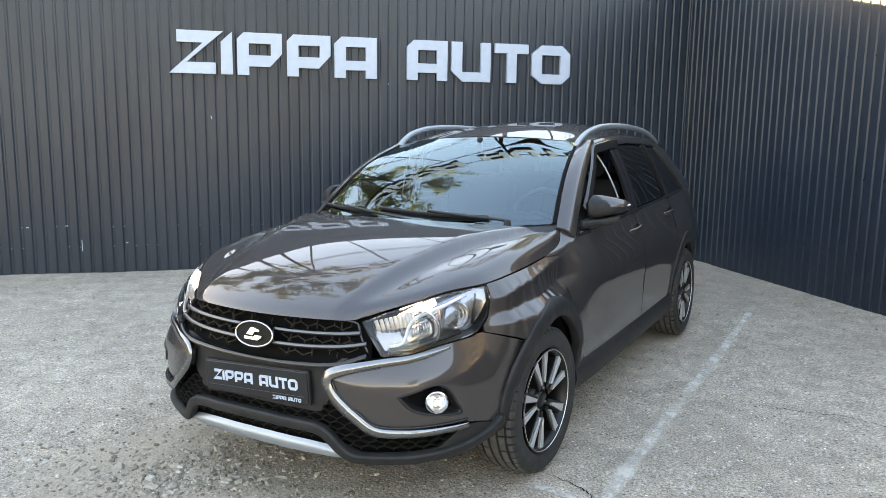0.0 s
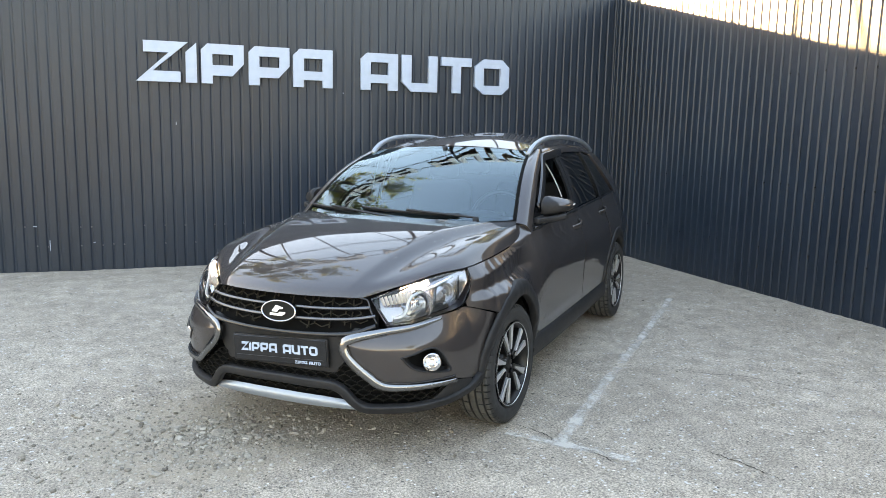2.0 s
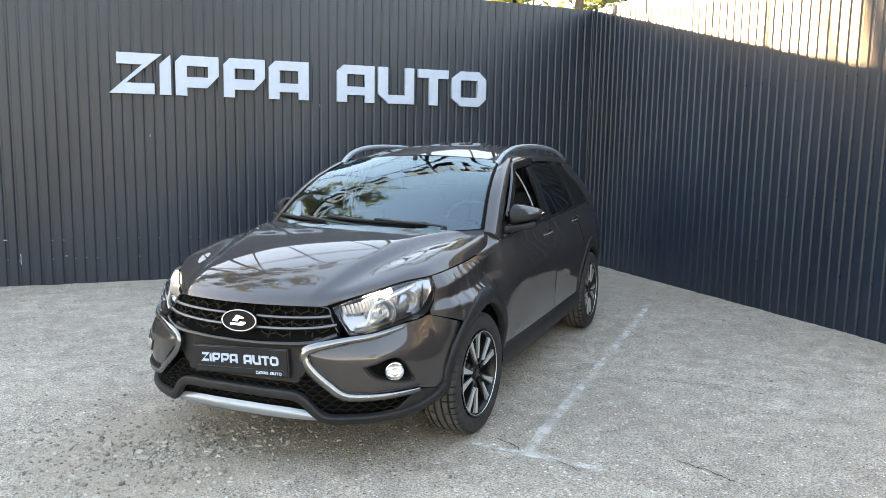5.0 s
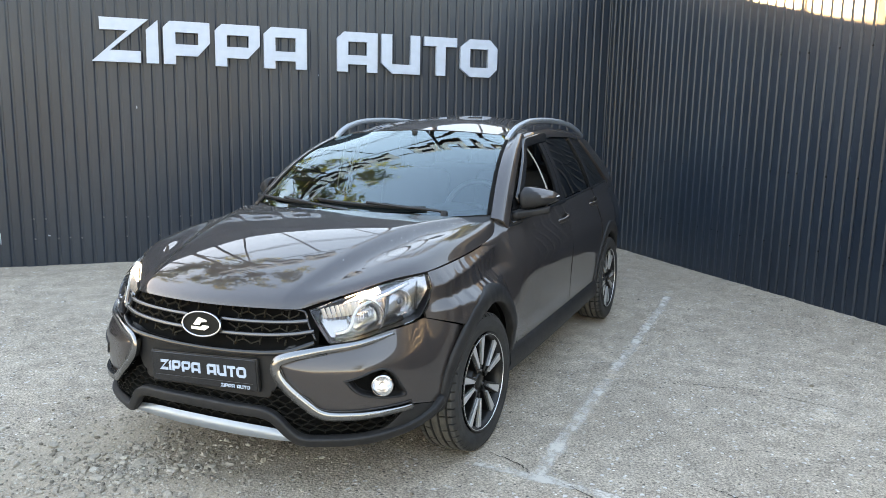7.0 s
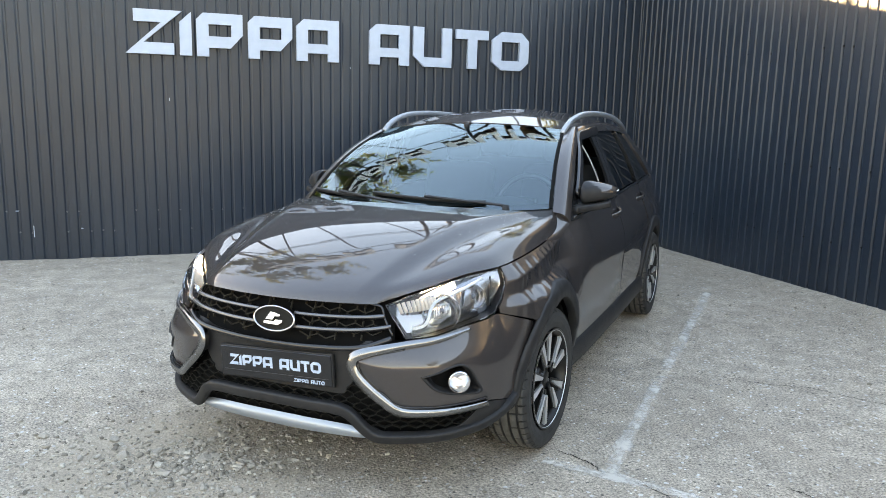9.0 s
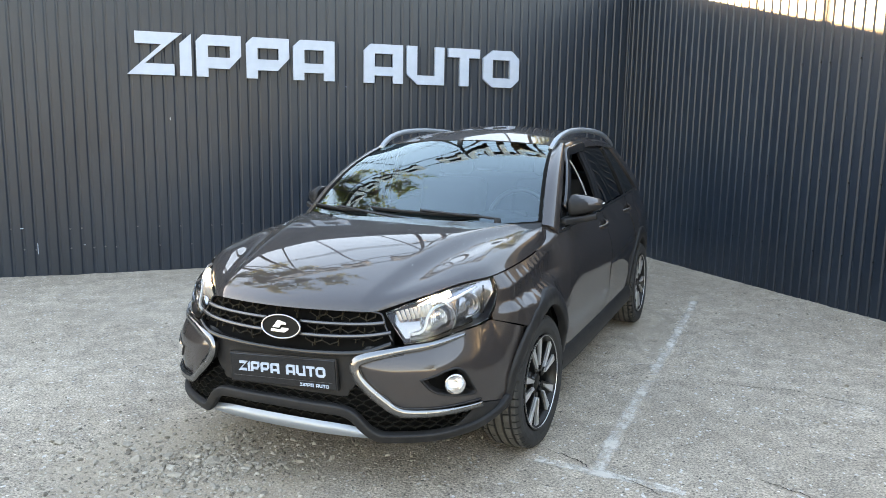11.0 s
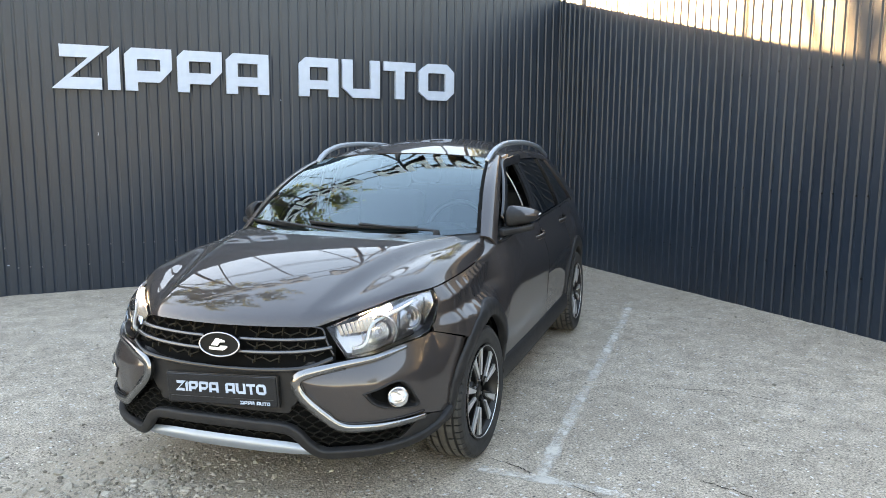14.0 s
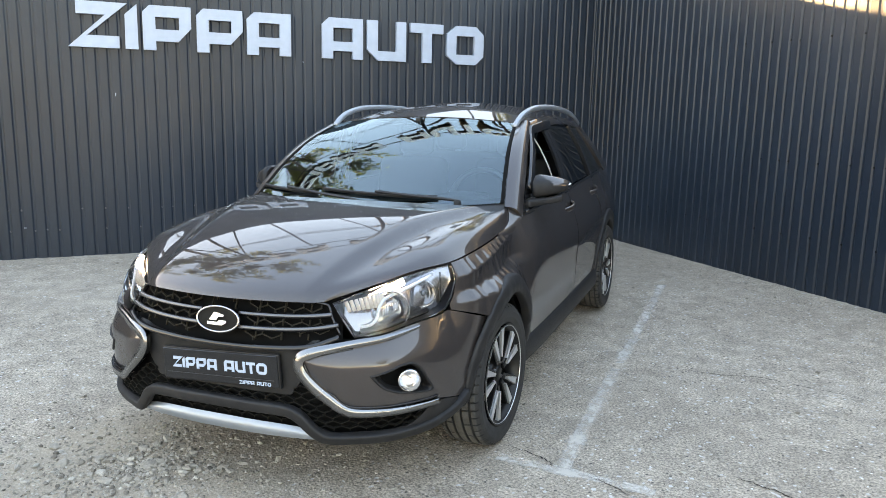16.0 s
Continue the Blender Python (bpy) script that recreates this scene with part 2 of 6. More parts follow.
def glass(name, tint, rough=0.0, ior=1.5, coating=(1, 1, 1)):
    """A thin pane: tinted passage, and gloss by Fresnel."""
    m = bpy.data.materials.new(name)
    m.use_nodes = True
    nt = m.node_tree
    nt.nodes.remove(nt.nodes["Principled BSDF"])
    t = nt.nodes.new("ShaderNodeBsdfTransparent")
    t.inputs[0].default_value = (*tint, 1)
    g = nt.nodes.new("ShaderNodeBsdfGlossy")
    g.inputs["Roughness"].default_value = rough
    g.inputs["Color"].default_value = (*coating, 1)
    f = nt.nodes.new("ShaderNodeFresnel")
    f.inputs[0].default_value = ior
    x = nt.nodes.new("ShaderNodeMixShader")
    nt.links.new(f.outputs[0], x.inputs[0])
    nt.links.new(t.outputs[0], x.inputs[1])
    nt.links.new(g.outputs[0], x.inputs[2])
    nt.links.new(x.outputs[0], nt.nodes["Material Output"].inputs["Surface"])
    return m


SCREEN_GLASS = glass("windscreen_glass", (0.62, 0.72, 0.70), 0.0, 2.08, (0.78, 0.96, 1.0))
TINT_GLASS = glass("tinted_glass", (0.10, 0.11, 0.11))
LAMP_GLASS = glass("lamp_glass", (0.93, 0.94, 0.95))


# ---- building blocks ----
def mesh_object(name, verts, faces, mat, parent=None, label="", smooth=True):
    me = bpy.data.meshes.new(name)
    me.from_pydata([tuple(v) for v in verts], [], [tuple(f) for f in faces])
    me.materials.append(mat)
    if smooth:
        me.polygons.foreach_set("use_smooth", [True] * len(me.polygons))
    me.update()
    ob = new(name, me)
    ob.parent = parent
    return tagged(ob, label)


def part(name, bm, mat, parent=None, label="", smooth=False):
    me = bpy.data.meshes.new(name)
    bm.to_mesh(me)
    bm.free()
    me.materials.append(mat)
    if smooth:
        me.polygons.foreach_set("use_smooth", [True] * len(me.polygons))
    ob = new(name, me)
    ob.parent = parent
    return tagged(ob, label)


def joined(pieces):
    """Several (verts, faces) as one."""
    verts, faces = [], []
    for v, f in pieces:
        n = len(verts)
        verts += [tuple(p) for p in v]
        faces += [tuple(i + n for i in q) for q in f]
    return verts, faces


def grid(P, skirt=0.012, side=1, out=None, keep=None):
    """A smooth sheet through the points P[u][v], its edges folded in by skirt. side -1 mirrors it in y."""
    P = np.array(P, float)
    nu, nv = P.shape[:2]
    if side < 0:
        P = P * np.array([1, -1, 1])
    N = np.cross(np.gradient(P, axis=0), np.gradient(P, axis=1))
    N /= np.linalg.norm(N, axis=2)[..., None] + 1e-12
    outward = np.array(out if out is not None else P.mean((0, 1)) - np.array([-1.2, 0, 0.55]))
    if out is not None and side < 0:
        outward = outward * np.array([1, -1, 1])
    flip = (N.mean((0, 1)) @ outward) < 0
    if flip:
        N = -N
    verts = [tuple(p) for p in P.reshape(-1, 3)]
    faces = []
    for i in range(nu - 1):
        for j in range(nv - 1):
            if keep is not None and not keep(i, j):
                continue
            q = (i * nv + j, (i + 1) * nv + j, (i + 1) * nv + j + 1, i * nv + j + 1)
            faces.append(q[::-1] if flip else q)
    if skirt:
        ring = [(i, 0) for i in range(nu)] + [(nu - 1, j) for j in range(1, nv)] + [(i, nv - 1) for i in range(nu - 2, -1, -1)] + [(0, j) for j in range(nv - 2, 0, -1)]
        n = len(verts)
        for i, j in ring:
            verts.append(tuple(P[i, j]))
        for i, j in ring:
            verts.append(tuple(P[i, j] - N[i, j] * skirt))
        k = len(ring)
        for a in range(k):
            b = (a + 1) % k
            q = (n + a, n + b, n + k + b, n + k + a)
            faces.append(q if flip else q[::-1])
    return verts, faces


def sweep(path, normals, profile, closed=False, caps=True):
    """A bar: the closed profile [(out, across)] carried along path, out along the normals."""
    P = np.array(path, float)
    M = np.array(normals, float)
    if M.ndim == 1:
        M = np.tile(M, (len(P), 1))
    if closed:
        T = np.roll(P, -1, 0) - np.roll(P, 1, 0)
    else:
        T = np.gradient(P, axis=0)
    T /= np.linalg.norm(T, axis=1)[:, None] + 1e-12
    M = M - (M * T).sum(1)[:, None] * T
    M /= np.linalg.norm(M, axis=1)[:, None] + 1e-12
    B = np.cross(T, M)
    k = len(profile)
    verts = [tuple(p + m * a + b * c) for p, m, b in zip(P, M, B) for a, c in profile]
    faces = []
    n = len(P)
    for i in range(n if closed else n - 1):
        i2 = (i + 1) % n
        for j in range(k):
            j2 = (j + 1) % k
            faces.append((i * k + j, i * k + j2, i2 * k + j2, i2 * k + j))
    if caps and not closed:
        faces.append(tuple(range(k))[::-1])
        faces.append(tuple((n - 1) * k + j for j in range(k)))
    return verts, faces


def rounded(h, w, n=3, r=0.35):
    """A rounded profile of height h (outwards, from -h/2) and width w."""
    rr = min(h, w) * r
    pts = []
    for cx, cy, a0 in ((h / 2 - rr, w / 2 - rr, 0), (-h / 2 + rr, w / 2 - rr, 90), (-h / 2 + rr, -w / 2 + rr, 180), (h / 2 - rr, -w / 2 + rr, 270)):
        for i in range(n + 1):
            a = radians(a0 + 90 * i / n)
            pts.append((cx + rr * math.cos(a), cy + rr * math.sin(a)))
    return pts


def circle(r, n=8):
    return [(r * math.cos(2 * math.pi * i / n), r * math.sin(2 * math.pi * i / n)) for i in range(n)]


def lathe(profile, n=48, caps=False, centre=(0, 0, 0)):
    """Turns [(radius, along)] round the y axis."""
    verts, faces = [], []
    k = len(profile)
    for i in range(n):
        a = 2 * math.pi * i / n
        for r, y in profile:
            verts.append((centre[0] + r * math.cos(a), centre[1] + y, centre[2] + r * math.sin(a)))
    for i in range(n):
        i2 = (i + 1) % n
        for j in range(k - 1):
            faces.append((i * k + j, i * k + j + 1, i2 * k + j + 1, i2 * k + j))
    return verts, faces


def bevel_box(size, centre=(0, 0, 0), bevel=0.01, segments=2, turn=None):
    bm = bmesh.new()
    bmesh.ops.create_cube(bm, size=1)
    bmesh.ops.scale(bm, vec=size, verts=bm.verts)
    if bevel:
        bmesh.ops.bevel(bm, geom=bm.edges[:], offset=bevel, segments=segments, affect="EDGES", profile=0.5)
    if turn:
        bmesh.ops.transform(bm, matrix=turn, verts=bm.verts)
    bmesh.ops.translate(bm, vec=centre, verts=bm.verts)
    return bm


def plate(loops, depth, bevel=0.0):
    """A flat plate in the x-z plane, facing -y, from an outline and its holes, depth thick towards +y."""
    bm = bmesh.new()
    edges = []
    for loop in loops:
        vs = [bm.verts.new((x, 0, z)) for x, z in loop]
        edges += [bm.edges.new((vs[i], vs[(i + 1) % len(vs)])) for i in range(len(vs))]
    bmesh.ops.triangle_fill(bm, edges=edges, use_beauty=True)
    geo = bmesh.ops.extrude_face_region(bm, geom=bm.faces[:])
    bmesh.ops.translate(bm, vec=(0, depth, 0), verts=[g for g in geo["geom"] if isinstance(g, bmesh.types.BMVert)])
    bmesh.ops.recalc_face_normals(bm, faces=bm.faces[:])
    return bm


def curve_points(pts, n=60):
    """A smooth line through pts, n points at even steps."""
    P = np.array(pts, float)
    Q = np.vstack([2 * P[0] - P[1], P, 2 * P[-1] - P[-2]])
    d = np.r_[0, np.cumsum(np.linalg.norm(np.diff(Q, axis=0), axis=1))]
    out = []
    for i in range(1, len(Q) - 2):
        p0, p1, p2, p3 = Q[i - 1 : i + 3]
        t0, t1, t2, t3 = d[i - 1 : i + 3]
        m1, m2 = (p2 - p0) / (t2 - t0) * (t2 - t1), (p3 - p1) / (t3 - t1) * (t2 - t1)
        for a in np.linspace(0, 1, 40, endpoint=False):
            out.append((2 * a**3 - 3 * a**2 + 1) * p1 + (a**3 - 2 * a**2 + a) * m1 + (3 * a**2 - 2 * a**3) * p2 + (a**3 - a**2) * m2)
    out.append(P[-1])
    out = np.array(out)
    s = np.r_[0, np.cumsum(np.linalg.norm(np.diff(out, axis=0), axis=1))]
    want = np.linspace(0, s[-1], n)
    return np.stack([np.interp(want, s, out[:, k]) for k in range(P.shape[1])], 1)


# ---- ground ----
def ground_height(x, y):
    if abs(x) > 12 or abs(y) > 12:
        return -0.004
    dip = -0.045 * math.exp(-((x + 0.5) ** 2 + (y - 3.6) ** 2) / 0.35) + 0.028 * math.exp(-((x - 1.5) ** 2 + (y - 2.2) ** 2) / 0.45)
    return dip + 0.012 * noise.noise((x * 0.7, y * 0.7, 0)) + 0.006 * noise.noise((x * 4, y * 4, 3)) + 0.0025 * noise.noise((x * 15, y * 15, 5)) - 0.006


def ground_sheet():
    near = np.linspace(-3.5, 7.5, 260)
    far = [4, 9, 20, 50, 130, 400, 1500]
    xs = np.r_[[-3.5 - f for f in far[::-1]], near, [7.5 + f for f in far]]
    ys = np.r_[[-2.0 - f for f in far[::-1]], np.linspace(-2.0, 9.0, 260), [9.0 + f for f in far]]
    verts, faces = [], []
    for x in xs:
        for y in ys:
            verts.append((x, y, ground_height(x, y)))
    k = len(ys)
    for i in range(len(xs) - 1):
        for j in range(k - 1):
            faces.append((i * k + j, (i + 1) * k + j, (i + 1) * k + j + 1, i * k + j + 1))
    return mesh_object("ground", verts, faces, GROUND)


ground = tagged(ground_sheet(), "worn pale grey asphalt yard strewn with grit", "ground", kind="structure")

# ---- profiled steel walls ----
PITCH, DEEP, TOP = 0.1035, 0.0092, 3.255
WALL_Y, WALL_X = 8.222, 5.035


def rib_line(a, b, phase):
    """Distance along the wall and depth behind its face, rib by rib from a to b."""
    pts = [(a, 0.0)]
    k = math.ceil((a - phase) / PITCH)
    while phase + k * PITCH < b - 0.03:
        c = phase + k * PITCH
        if c > a + 0.03:
            pts += [(c - 0.019, 0.0), (c - 0.0065, DEEP), (c + 0.0065, DEEP), (c + 0.019, 0.0)]
        k += 1
    return pts + [(b, 0.0)]


def sheet(a, b, phase, along_x, low):
    line = rib_line(a, b, phase)
    verts, faces = [], []
    for s, d in line:
        for back in (0.0, 0.0012):
            for z in (low, TOP):
                verts.append((s, WALL_Y + d + back, z) if along_x else (WALL_X + d + back, s, z))
    for i in range(len(line) - 1):
        p, q = i * 4, i * 4 + 4
        faces += [(p, q, q + 1, p + 1), (p + 2, p + 3, q + 3, q + 2), (p + 1, q + 1, q + 3, p + 3), (p, p + 2, q + 2, q)]
    return verts, faces


def steel_wall(name, label, a, b, phase, along_x):
    """Sheets a metre wide, lapped, on rails and posts behind them."""
    wall = tagged(new(name), label, "wall", kind="structure")
    width = PITCH * 10
    s = a
    n = 0
    while s < b - 0.05:
        e = min(s + width + 0.03, b)
        v, f = sheet(s, e, phase, along_x, -0.05)
        lift = 0.0013 * (n % 2)
        v = [(x, y - lift, z) if along_x else (x - lift, y, z) for x, y, z in v]
        mesh_object("steel_sheet", v, f, SHEET, wall, smooth=False)
        s += width
        n += 1
    for z in (0.45, 1.09, 2.115, 3.0):
        size = (b - a, 0.04, 0.06) if along_x else (0.04, b - a, 0.06)
        at = ((a + b) / 2, WALL_Y + DEEP + 0.023, z) if along_x else (WALL_X + DEEP + 0.023, (a + b) / 2, z)
        part("rail", bevel_box(size, at, 0.004, 1), STEEL, wall)
    s = a + 0.1
    while s < b:
        at = (s, WALL_Y + DEEP + 0.085, TOP / 2 - 0.03) if along_x else (WALL_X + DEEP + 0.085, s, TOP / 2 - 0.03)
        part("post", bevel_box((0.08, 0.08, TOP), at, 0.005, 1), STEEL, wall)
        s += 2.5
    return wall


wall_sign = steel_wall("wall_north", "dark graphite profiled steel sheet wall behind the car", -1.428 - 102.5 * PITCH, WALL_X + 0.01, -1.428, True)
wall_right = steel_wall("wall_east", "dark graphite profiled steel fence, sunlit along its top", 4.846 - 201.5 * PITCH, WALL_Y - 0.002, 4.846, False)
part("corner_trim", bevel_box((0.035, 0.035, TOP + 0.01), (WALL_X - 0.016, WALL_Y - 0.016, TOP / 2 + 0.004), 0.004, 1), SHEET, wall_right)


def screws(name, places, parent, along_x, mat):
    pieces = []
    for s, z in places:
        v, f = lathe([(0.0, -0.006), (0.005, -0.006), (0.006, -0.002), (0.009, -0.001), (0.009, 0.001)], 8)
        if along_x:
            pieces.append(([(x + s, y + WALL_Y + DEEP - 0.001, q + z) for x, y, q in v], f))
        else:
            pieces.append(([(y + WALL_X + DEEP - 0.001, x + s, q + z) for x, y, q in v], f))
    verts, faces = joined(pieces)
    return tagged(mesh_object(name, verts, faces, mat, parent), kind="stuff")


rows = []
for z0 in (0.45, 1.09, 2.115):
    s = 4.846 - 3 * PITCH * 30
    while s < WALL_Y - 0.1:
        rows += [(s + 0.004, z0 + random.uniform(-0.008, 0.008))]
        if random.random() < 0.2:
            rows += [(s + PITCH, z0 + random.uniform(-0.008, 0.008))]
        s += 3 * PITCH
screws("screws", rows, wall_right, False, MATT)
screws("screws", [(-1.428 + PITCH * k, z0 + random.uniform(-0.006, 0.006)) for k in range(-20, 60) for z0 in (0.26, 0.46) if random.random() < 0.4], wall_sign, True, SATIN)

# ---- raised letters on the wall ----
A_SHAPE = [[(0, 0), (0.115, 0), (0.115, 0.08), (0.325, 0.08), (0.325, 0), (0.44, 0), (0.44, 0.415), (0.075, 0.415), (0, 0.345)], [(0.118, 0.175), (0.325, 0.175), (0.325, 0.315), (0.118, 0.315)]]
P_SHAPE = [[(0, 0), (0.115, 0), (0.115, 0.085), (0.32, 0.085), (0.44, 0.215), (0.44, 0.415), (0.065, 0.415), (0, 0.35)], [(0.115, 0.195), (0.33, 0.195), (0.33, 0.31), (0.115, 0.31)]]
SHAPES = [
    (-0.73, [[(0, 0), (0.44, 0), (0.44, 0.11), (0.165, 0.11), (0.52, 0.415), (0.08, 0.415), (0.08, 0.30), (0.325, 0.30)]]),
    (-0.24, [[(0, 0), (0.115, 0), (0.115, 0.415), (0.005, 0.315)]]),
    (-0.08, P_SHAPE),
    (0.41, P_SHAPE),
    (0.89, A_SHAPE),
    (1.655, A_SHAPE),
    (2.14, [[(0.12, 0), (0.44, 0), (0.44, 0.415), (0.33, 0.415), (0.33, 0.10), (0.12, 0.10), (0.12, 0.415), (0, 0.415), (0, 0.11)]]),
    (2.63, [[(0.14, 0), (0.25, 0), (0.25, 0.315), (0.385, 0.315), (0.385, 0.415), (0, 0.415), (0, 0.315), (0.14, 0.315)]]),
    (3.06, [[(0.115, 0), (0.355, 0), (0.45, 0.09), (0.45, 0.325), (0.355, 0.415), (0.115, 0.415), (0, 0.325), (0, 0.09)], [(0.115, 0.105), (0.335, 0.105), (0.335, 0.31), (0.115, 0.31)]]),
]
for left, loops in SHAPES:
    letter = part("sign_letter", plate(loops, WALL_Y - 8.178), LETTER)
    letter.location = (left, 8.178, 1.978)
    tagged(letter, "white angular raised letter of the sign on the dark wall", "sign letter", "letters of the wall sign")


# ---- the parked car: x forward from the front axle, y to its left, z up from the ground ----
def smooth_line(pts, n):
    """Dense points through pts, with even shares between them."""
    P = np.array(pts, float)
    Q = np.vstack([2 * P[0] - P[1], P, 2 * P[-1] - P[-2]])
    d = np.r_[0, np.cumsum(np.sqrt(np.linalg.norm(np.diff(Q, axis=0), axis=1)))]
    out = []
    for i in range(1, len(Q) - 2):
        p0, p1, p2, p3 = Q[i - 1 : i + 3]
        t0, t1, t2, t3 = d[i - 1 : i + 3]
        m1, m2 = (p2 - p0) / (t2 - t0) * (t2 - t1), (p3 - p1) / (t3 - t1) * (t2 - t1)
        for a in np.linspace(0, 1, n, endpoint=False):
            out.append((2 * a**3 - 3 * a**2 + 1) * p1 + (a**3 - 2 * a**2 + a) * m1 + (3 * a**2 - 2 * a**3) * p2 + (a**3 - a**2) * m2)
    return np.array(out + [P[-1]])


# plan outline of the left half, from the nose round to the tail
PLAN = [(0.860, 0), (0.856, 0.2), (0.830, 0.4), (0.773, 0.51), (0.690, 0.62), (0.575, 0.725), (0.47, 0.785), (0.35, 0.825), (0.2, 0.852), (0, 0.872), (-0.5, 0.878), (-1.3, 0.876), (-2.2, 0.866), (-2.635, 0.862), (-3.0, 0.846), (-3.3, 0.80), (-3.46, 0.71), (-3.54, 0.47), (-3.56, 0)]
FULL = {2: 0.004, 3: 0.020, 4: 0.040, 5: 0.036, 6: 0.022, 7: 0.009}
base_line = smooth_line(PLAN, 100)
ALONG = np.r_[0, np.cumsum(np.linalg.norm(np.diff(base_line, axis=0), axis=1))]
OUT = smooth_line([(x + 0.707 * FULL.get(i, 0), y + 0.707 * FULL.get(i, 0)) for i, (x, y) in enumerate(PLAN)], 100)
TAN = np.gradient(OUT, ALONG, axis=0)
TAN /= np.linalg.norm(TAN, axis=1)[:, None]
NORM = np.stack([TAN[:, 1], -TAN[:, 0]], 1)
# how far the skin lies inside that outline, by height, at stations along it
HEIGHTS = [0.20, 0.25, 0.30, 0.37, 0.50, 0.58, 0.64, 0.70, 0.76, 0.82, 0.86, 0.90, 0.95, 1.0, 1.04]
STATIONS = [0.0, 0.45, 0.88, 1.28, 1.6, 2.0, 5.5]
INSETS = [
    [0.06, 0.03, 0.01, 0, 0, 0, 0.01, 0.03, 0.06, 0.10, 0.14, 0.2, 0.25, 0.3, 0.3],
    [0.06, 0.03, 0.01, 0, 0, 0, 0.03, 0.05, 0.075, 0.10, 0.14, 0.2, 0.25, 0.3, 0.3],
    [0.07, 0.04, 0.015, 0, 0.008, 0.027, 0.046, 0.064, 0.078, 0.085, 0.088, 0.1, 0.15, 0.2, 0.25],
    [0.08, 0.06, 0.035, 0.015, 0, 0, 0.010, 0.032, 0.053, 0.070, 0.086, 0.112, 0.18, 0.2, 0.25],
    [0.08, 0.06, 0.045, 0.03, 0.01, 0, 0.008, 0.030, 0.052, 0.072, 0.090, 0.118, 0.18, 0.2, 0.25],
    [0.06, 0.045, 0.035, 0.026, 0.015, 0.008, 0.003, 0, 0.005, 0.02, 0.035, 0.055, 0.075, 0.095, 0.11],
    [0.06, 0.045, 0.035, 0.026, 0.015, 0.008, 0.003, 0, 0.005, 0.02, 0.035, 0.05, 0.065, 0.08, 0.095],
]
FINE_Z = np.linspace(0.2, 1.04, 169)
kernel = np.exp(-0.5 * (np.arange(-14, 15) / 5.0) ** 2)
kernel /= kernel.sum()
FINE = []
for row in INSETS:
    v = np.interp(FINE_Z, HEIGHTS, row)
    FINE.append(np.convolve(np.r_[[2 * v[0] - v[14 - k] for k in range(14)], v, [2 * v[-1] - v[-2 - k] for k in range(14)]], kernel, "valid"))
FINE = np.array(FINE)
FINE_S = np.linspace(0, 5.5, 551)
FIELD = np.stack([np.interp(FINE_S, STATIONS, FINE[:, j]) for j in range(len(FINE_Z))], 1)
kernel2 = np.exp(-0.5 * (np.arange(-24, 25) / 9.0) ** 2)
kernel2 /= kernel2.sum()
FIELD = np.stack([np.convolve(np.r_[[c[0]] * 24, c, [c[-1]] * 24], kernel2, "valid") for c in FIELD.T], 1)

# the front wing: two shelves that look up, with an undercut crease between them
for i, s in enumerate(FINE_S):
    share = min(1, max(0, (s - 0.99) / 0.17)) * min(1, max(0, (1.90 - s) / 0.28))
    if share > 0:
        x = np.interp(s, ALONG, OUT[:, 0])
        zl, zb = 0.720 + 0.055 * (0.31 - x), 0.822 + 0.118 * (0.31 - x)
        knots = [0.46, 0.60, zl - 0.006, zl + 0.004, zl + 0.036, zl + 0.046, zb - 0.008, zb + 0.002, 1.04]
        slope = np.interp(FINE_Z, knots, [0, 0.01, 0.05, 1.0, 1.1, 0.02, 0.02, 1.0, 1.15])
        slope[FINE_Z < 0.46] = 0
        top = np.interp(x, [-0.5, -0.28, 0, 0.2, 0.35], [0.914, 0.912, 0.890, 0.878, 0.868])
        need = np.interp(x, [-0.28, 0, 0.2, 0.35], [0.112, 0.098, 0.087, 0.084])
        step = FINE_Z[1] - FINE_Z[0]
        spare = need - slope[FINE_Z < top].sum() * step
        lower = (FINE_Z > 0.46) & (FINE_Z < zl)
        slope[lower] += spare / (lower.sum() * step)
        shelf = np.cumsum(slope) * step
        share = share * share * (3 - 2 * share)
        high = FINE_Z > 0.46
        FIELD[i, high] = FIELD[i, high] * (1 - share) + shelf[high] * share


def skin(s, z, lift=0.0):
    """The skin's point at s along the outline and height z, lifted off by lift."""
    a = min(max(s, 0), 5.5) / 5.5 * 550
    i = min(int(a), 549)
    b = (min(max(z, 0.2), 1.04) - 0.2) / 0.84 * 168
    j = min(int(b), 167)
    fa, fb = a - i, b - j
    inset = (FIELD[i, j] * (1 - fa) + FIELD[i + 1, j] * fa) * (1 - fb) + (FIELD[i, j + 1] * (1 - fa) + FIELD[i + 1, j + 1] * fa) * fb - lift
    return np.array([np.interp(s, ALONG, OUT[:, k]) - np.interp(s, ALONG, NORM[:, k]) * inset for k in (0, 1)] + [z])


def s_at(x):
    return float(np.interp(-x, -OUT[:, 0], ALONG))


def skin_normal(s, z):
    e = 0.004
    n = np.cross(skin(s + e, z) - skin(s - e, z), skin(s, z + e) - skin(s, z - e))
    n /= np.linalg.norm(n)
    p = skin(s, z)
    return n if n @ (p - np.array([-1.2, 0, 0.55])) > 0 else -n


def skin_path(pts, lift=0.0, n=60, smooth=True):
    """Points and normals along a line of (s, z) on the skin; s below 0 lies on the right half."""
    q = curve_points(pts, n) if smooth else np.array(pts, float)
    P, N = [], []
    for s, z in q:
        p, nn = skin(abs(s), z, lift), skin_normal(abs(s), z)
        k = np.array([1, -1 if s < 0 else 1, 1])
        P.append(p * k)
        N.append(nn * k)
    return np.array(P), np.array(N)


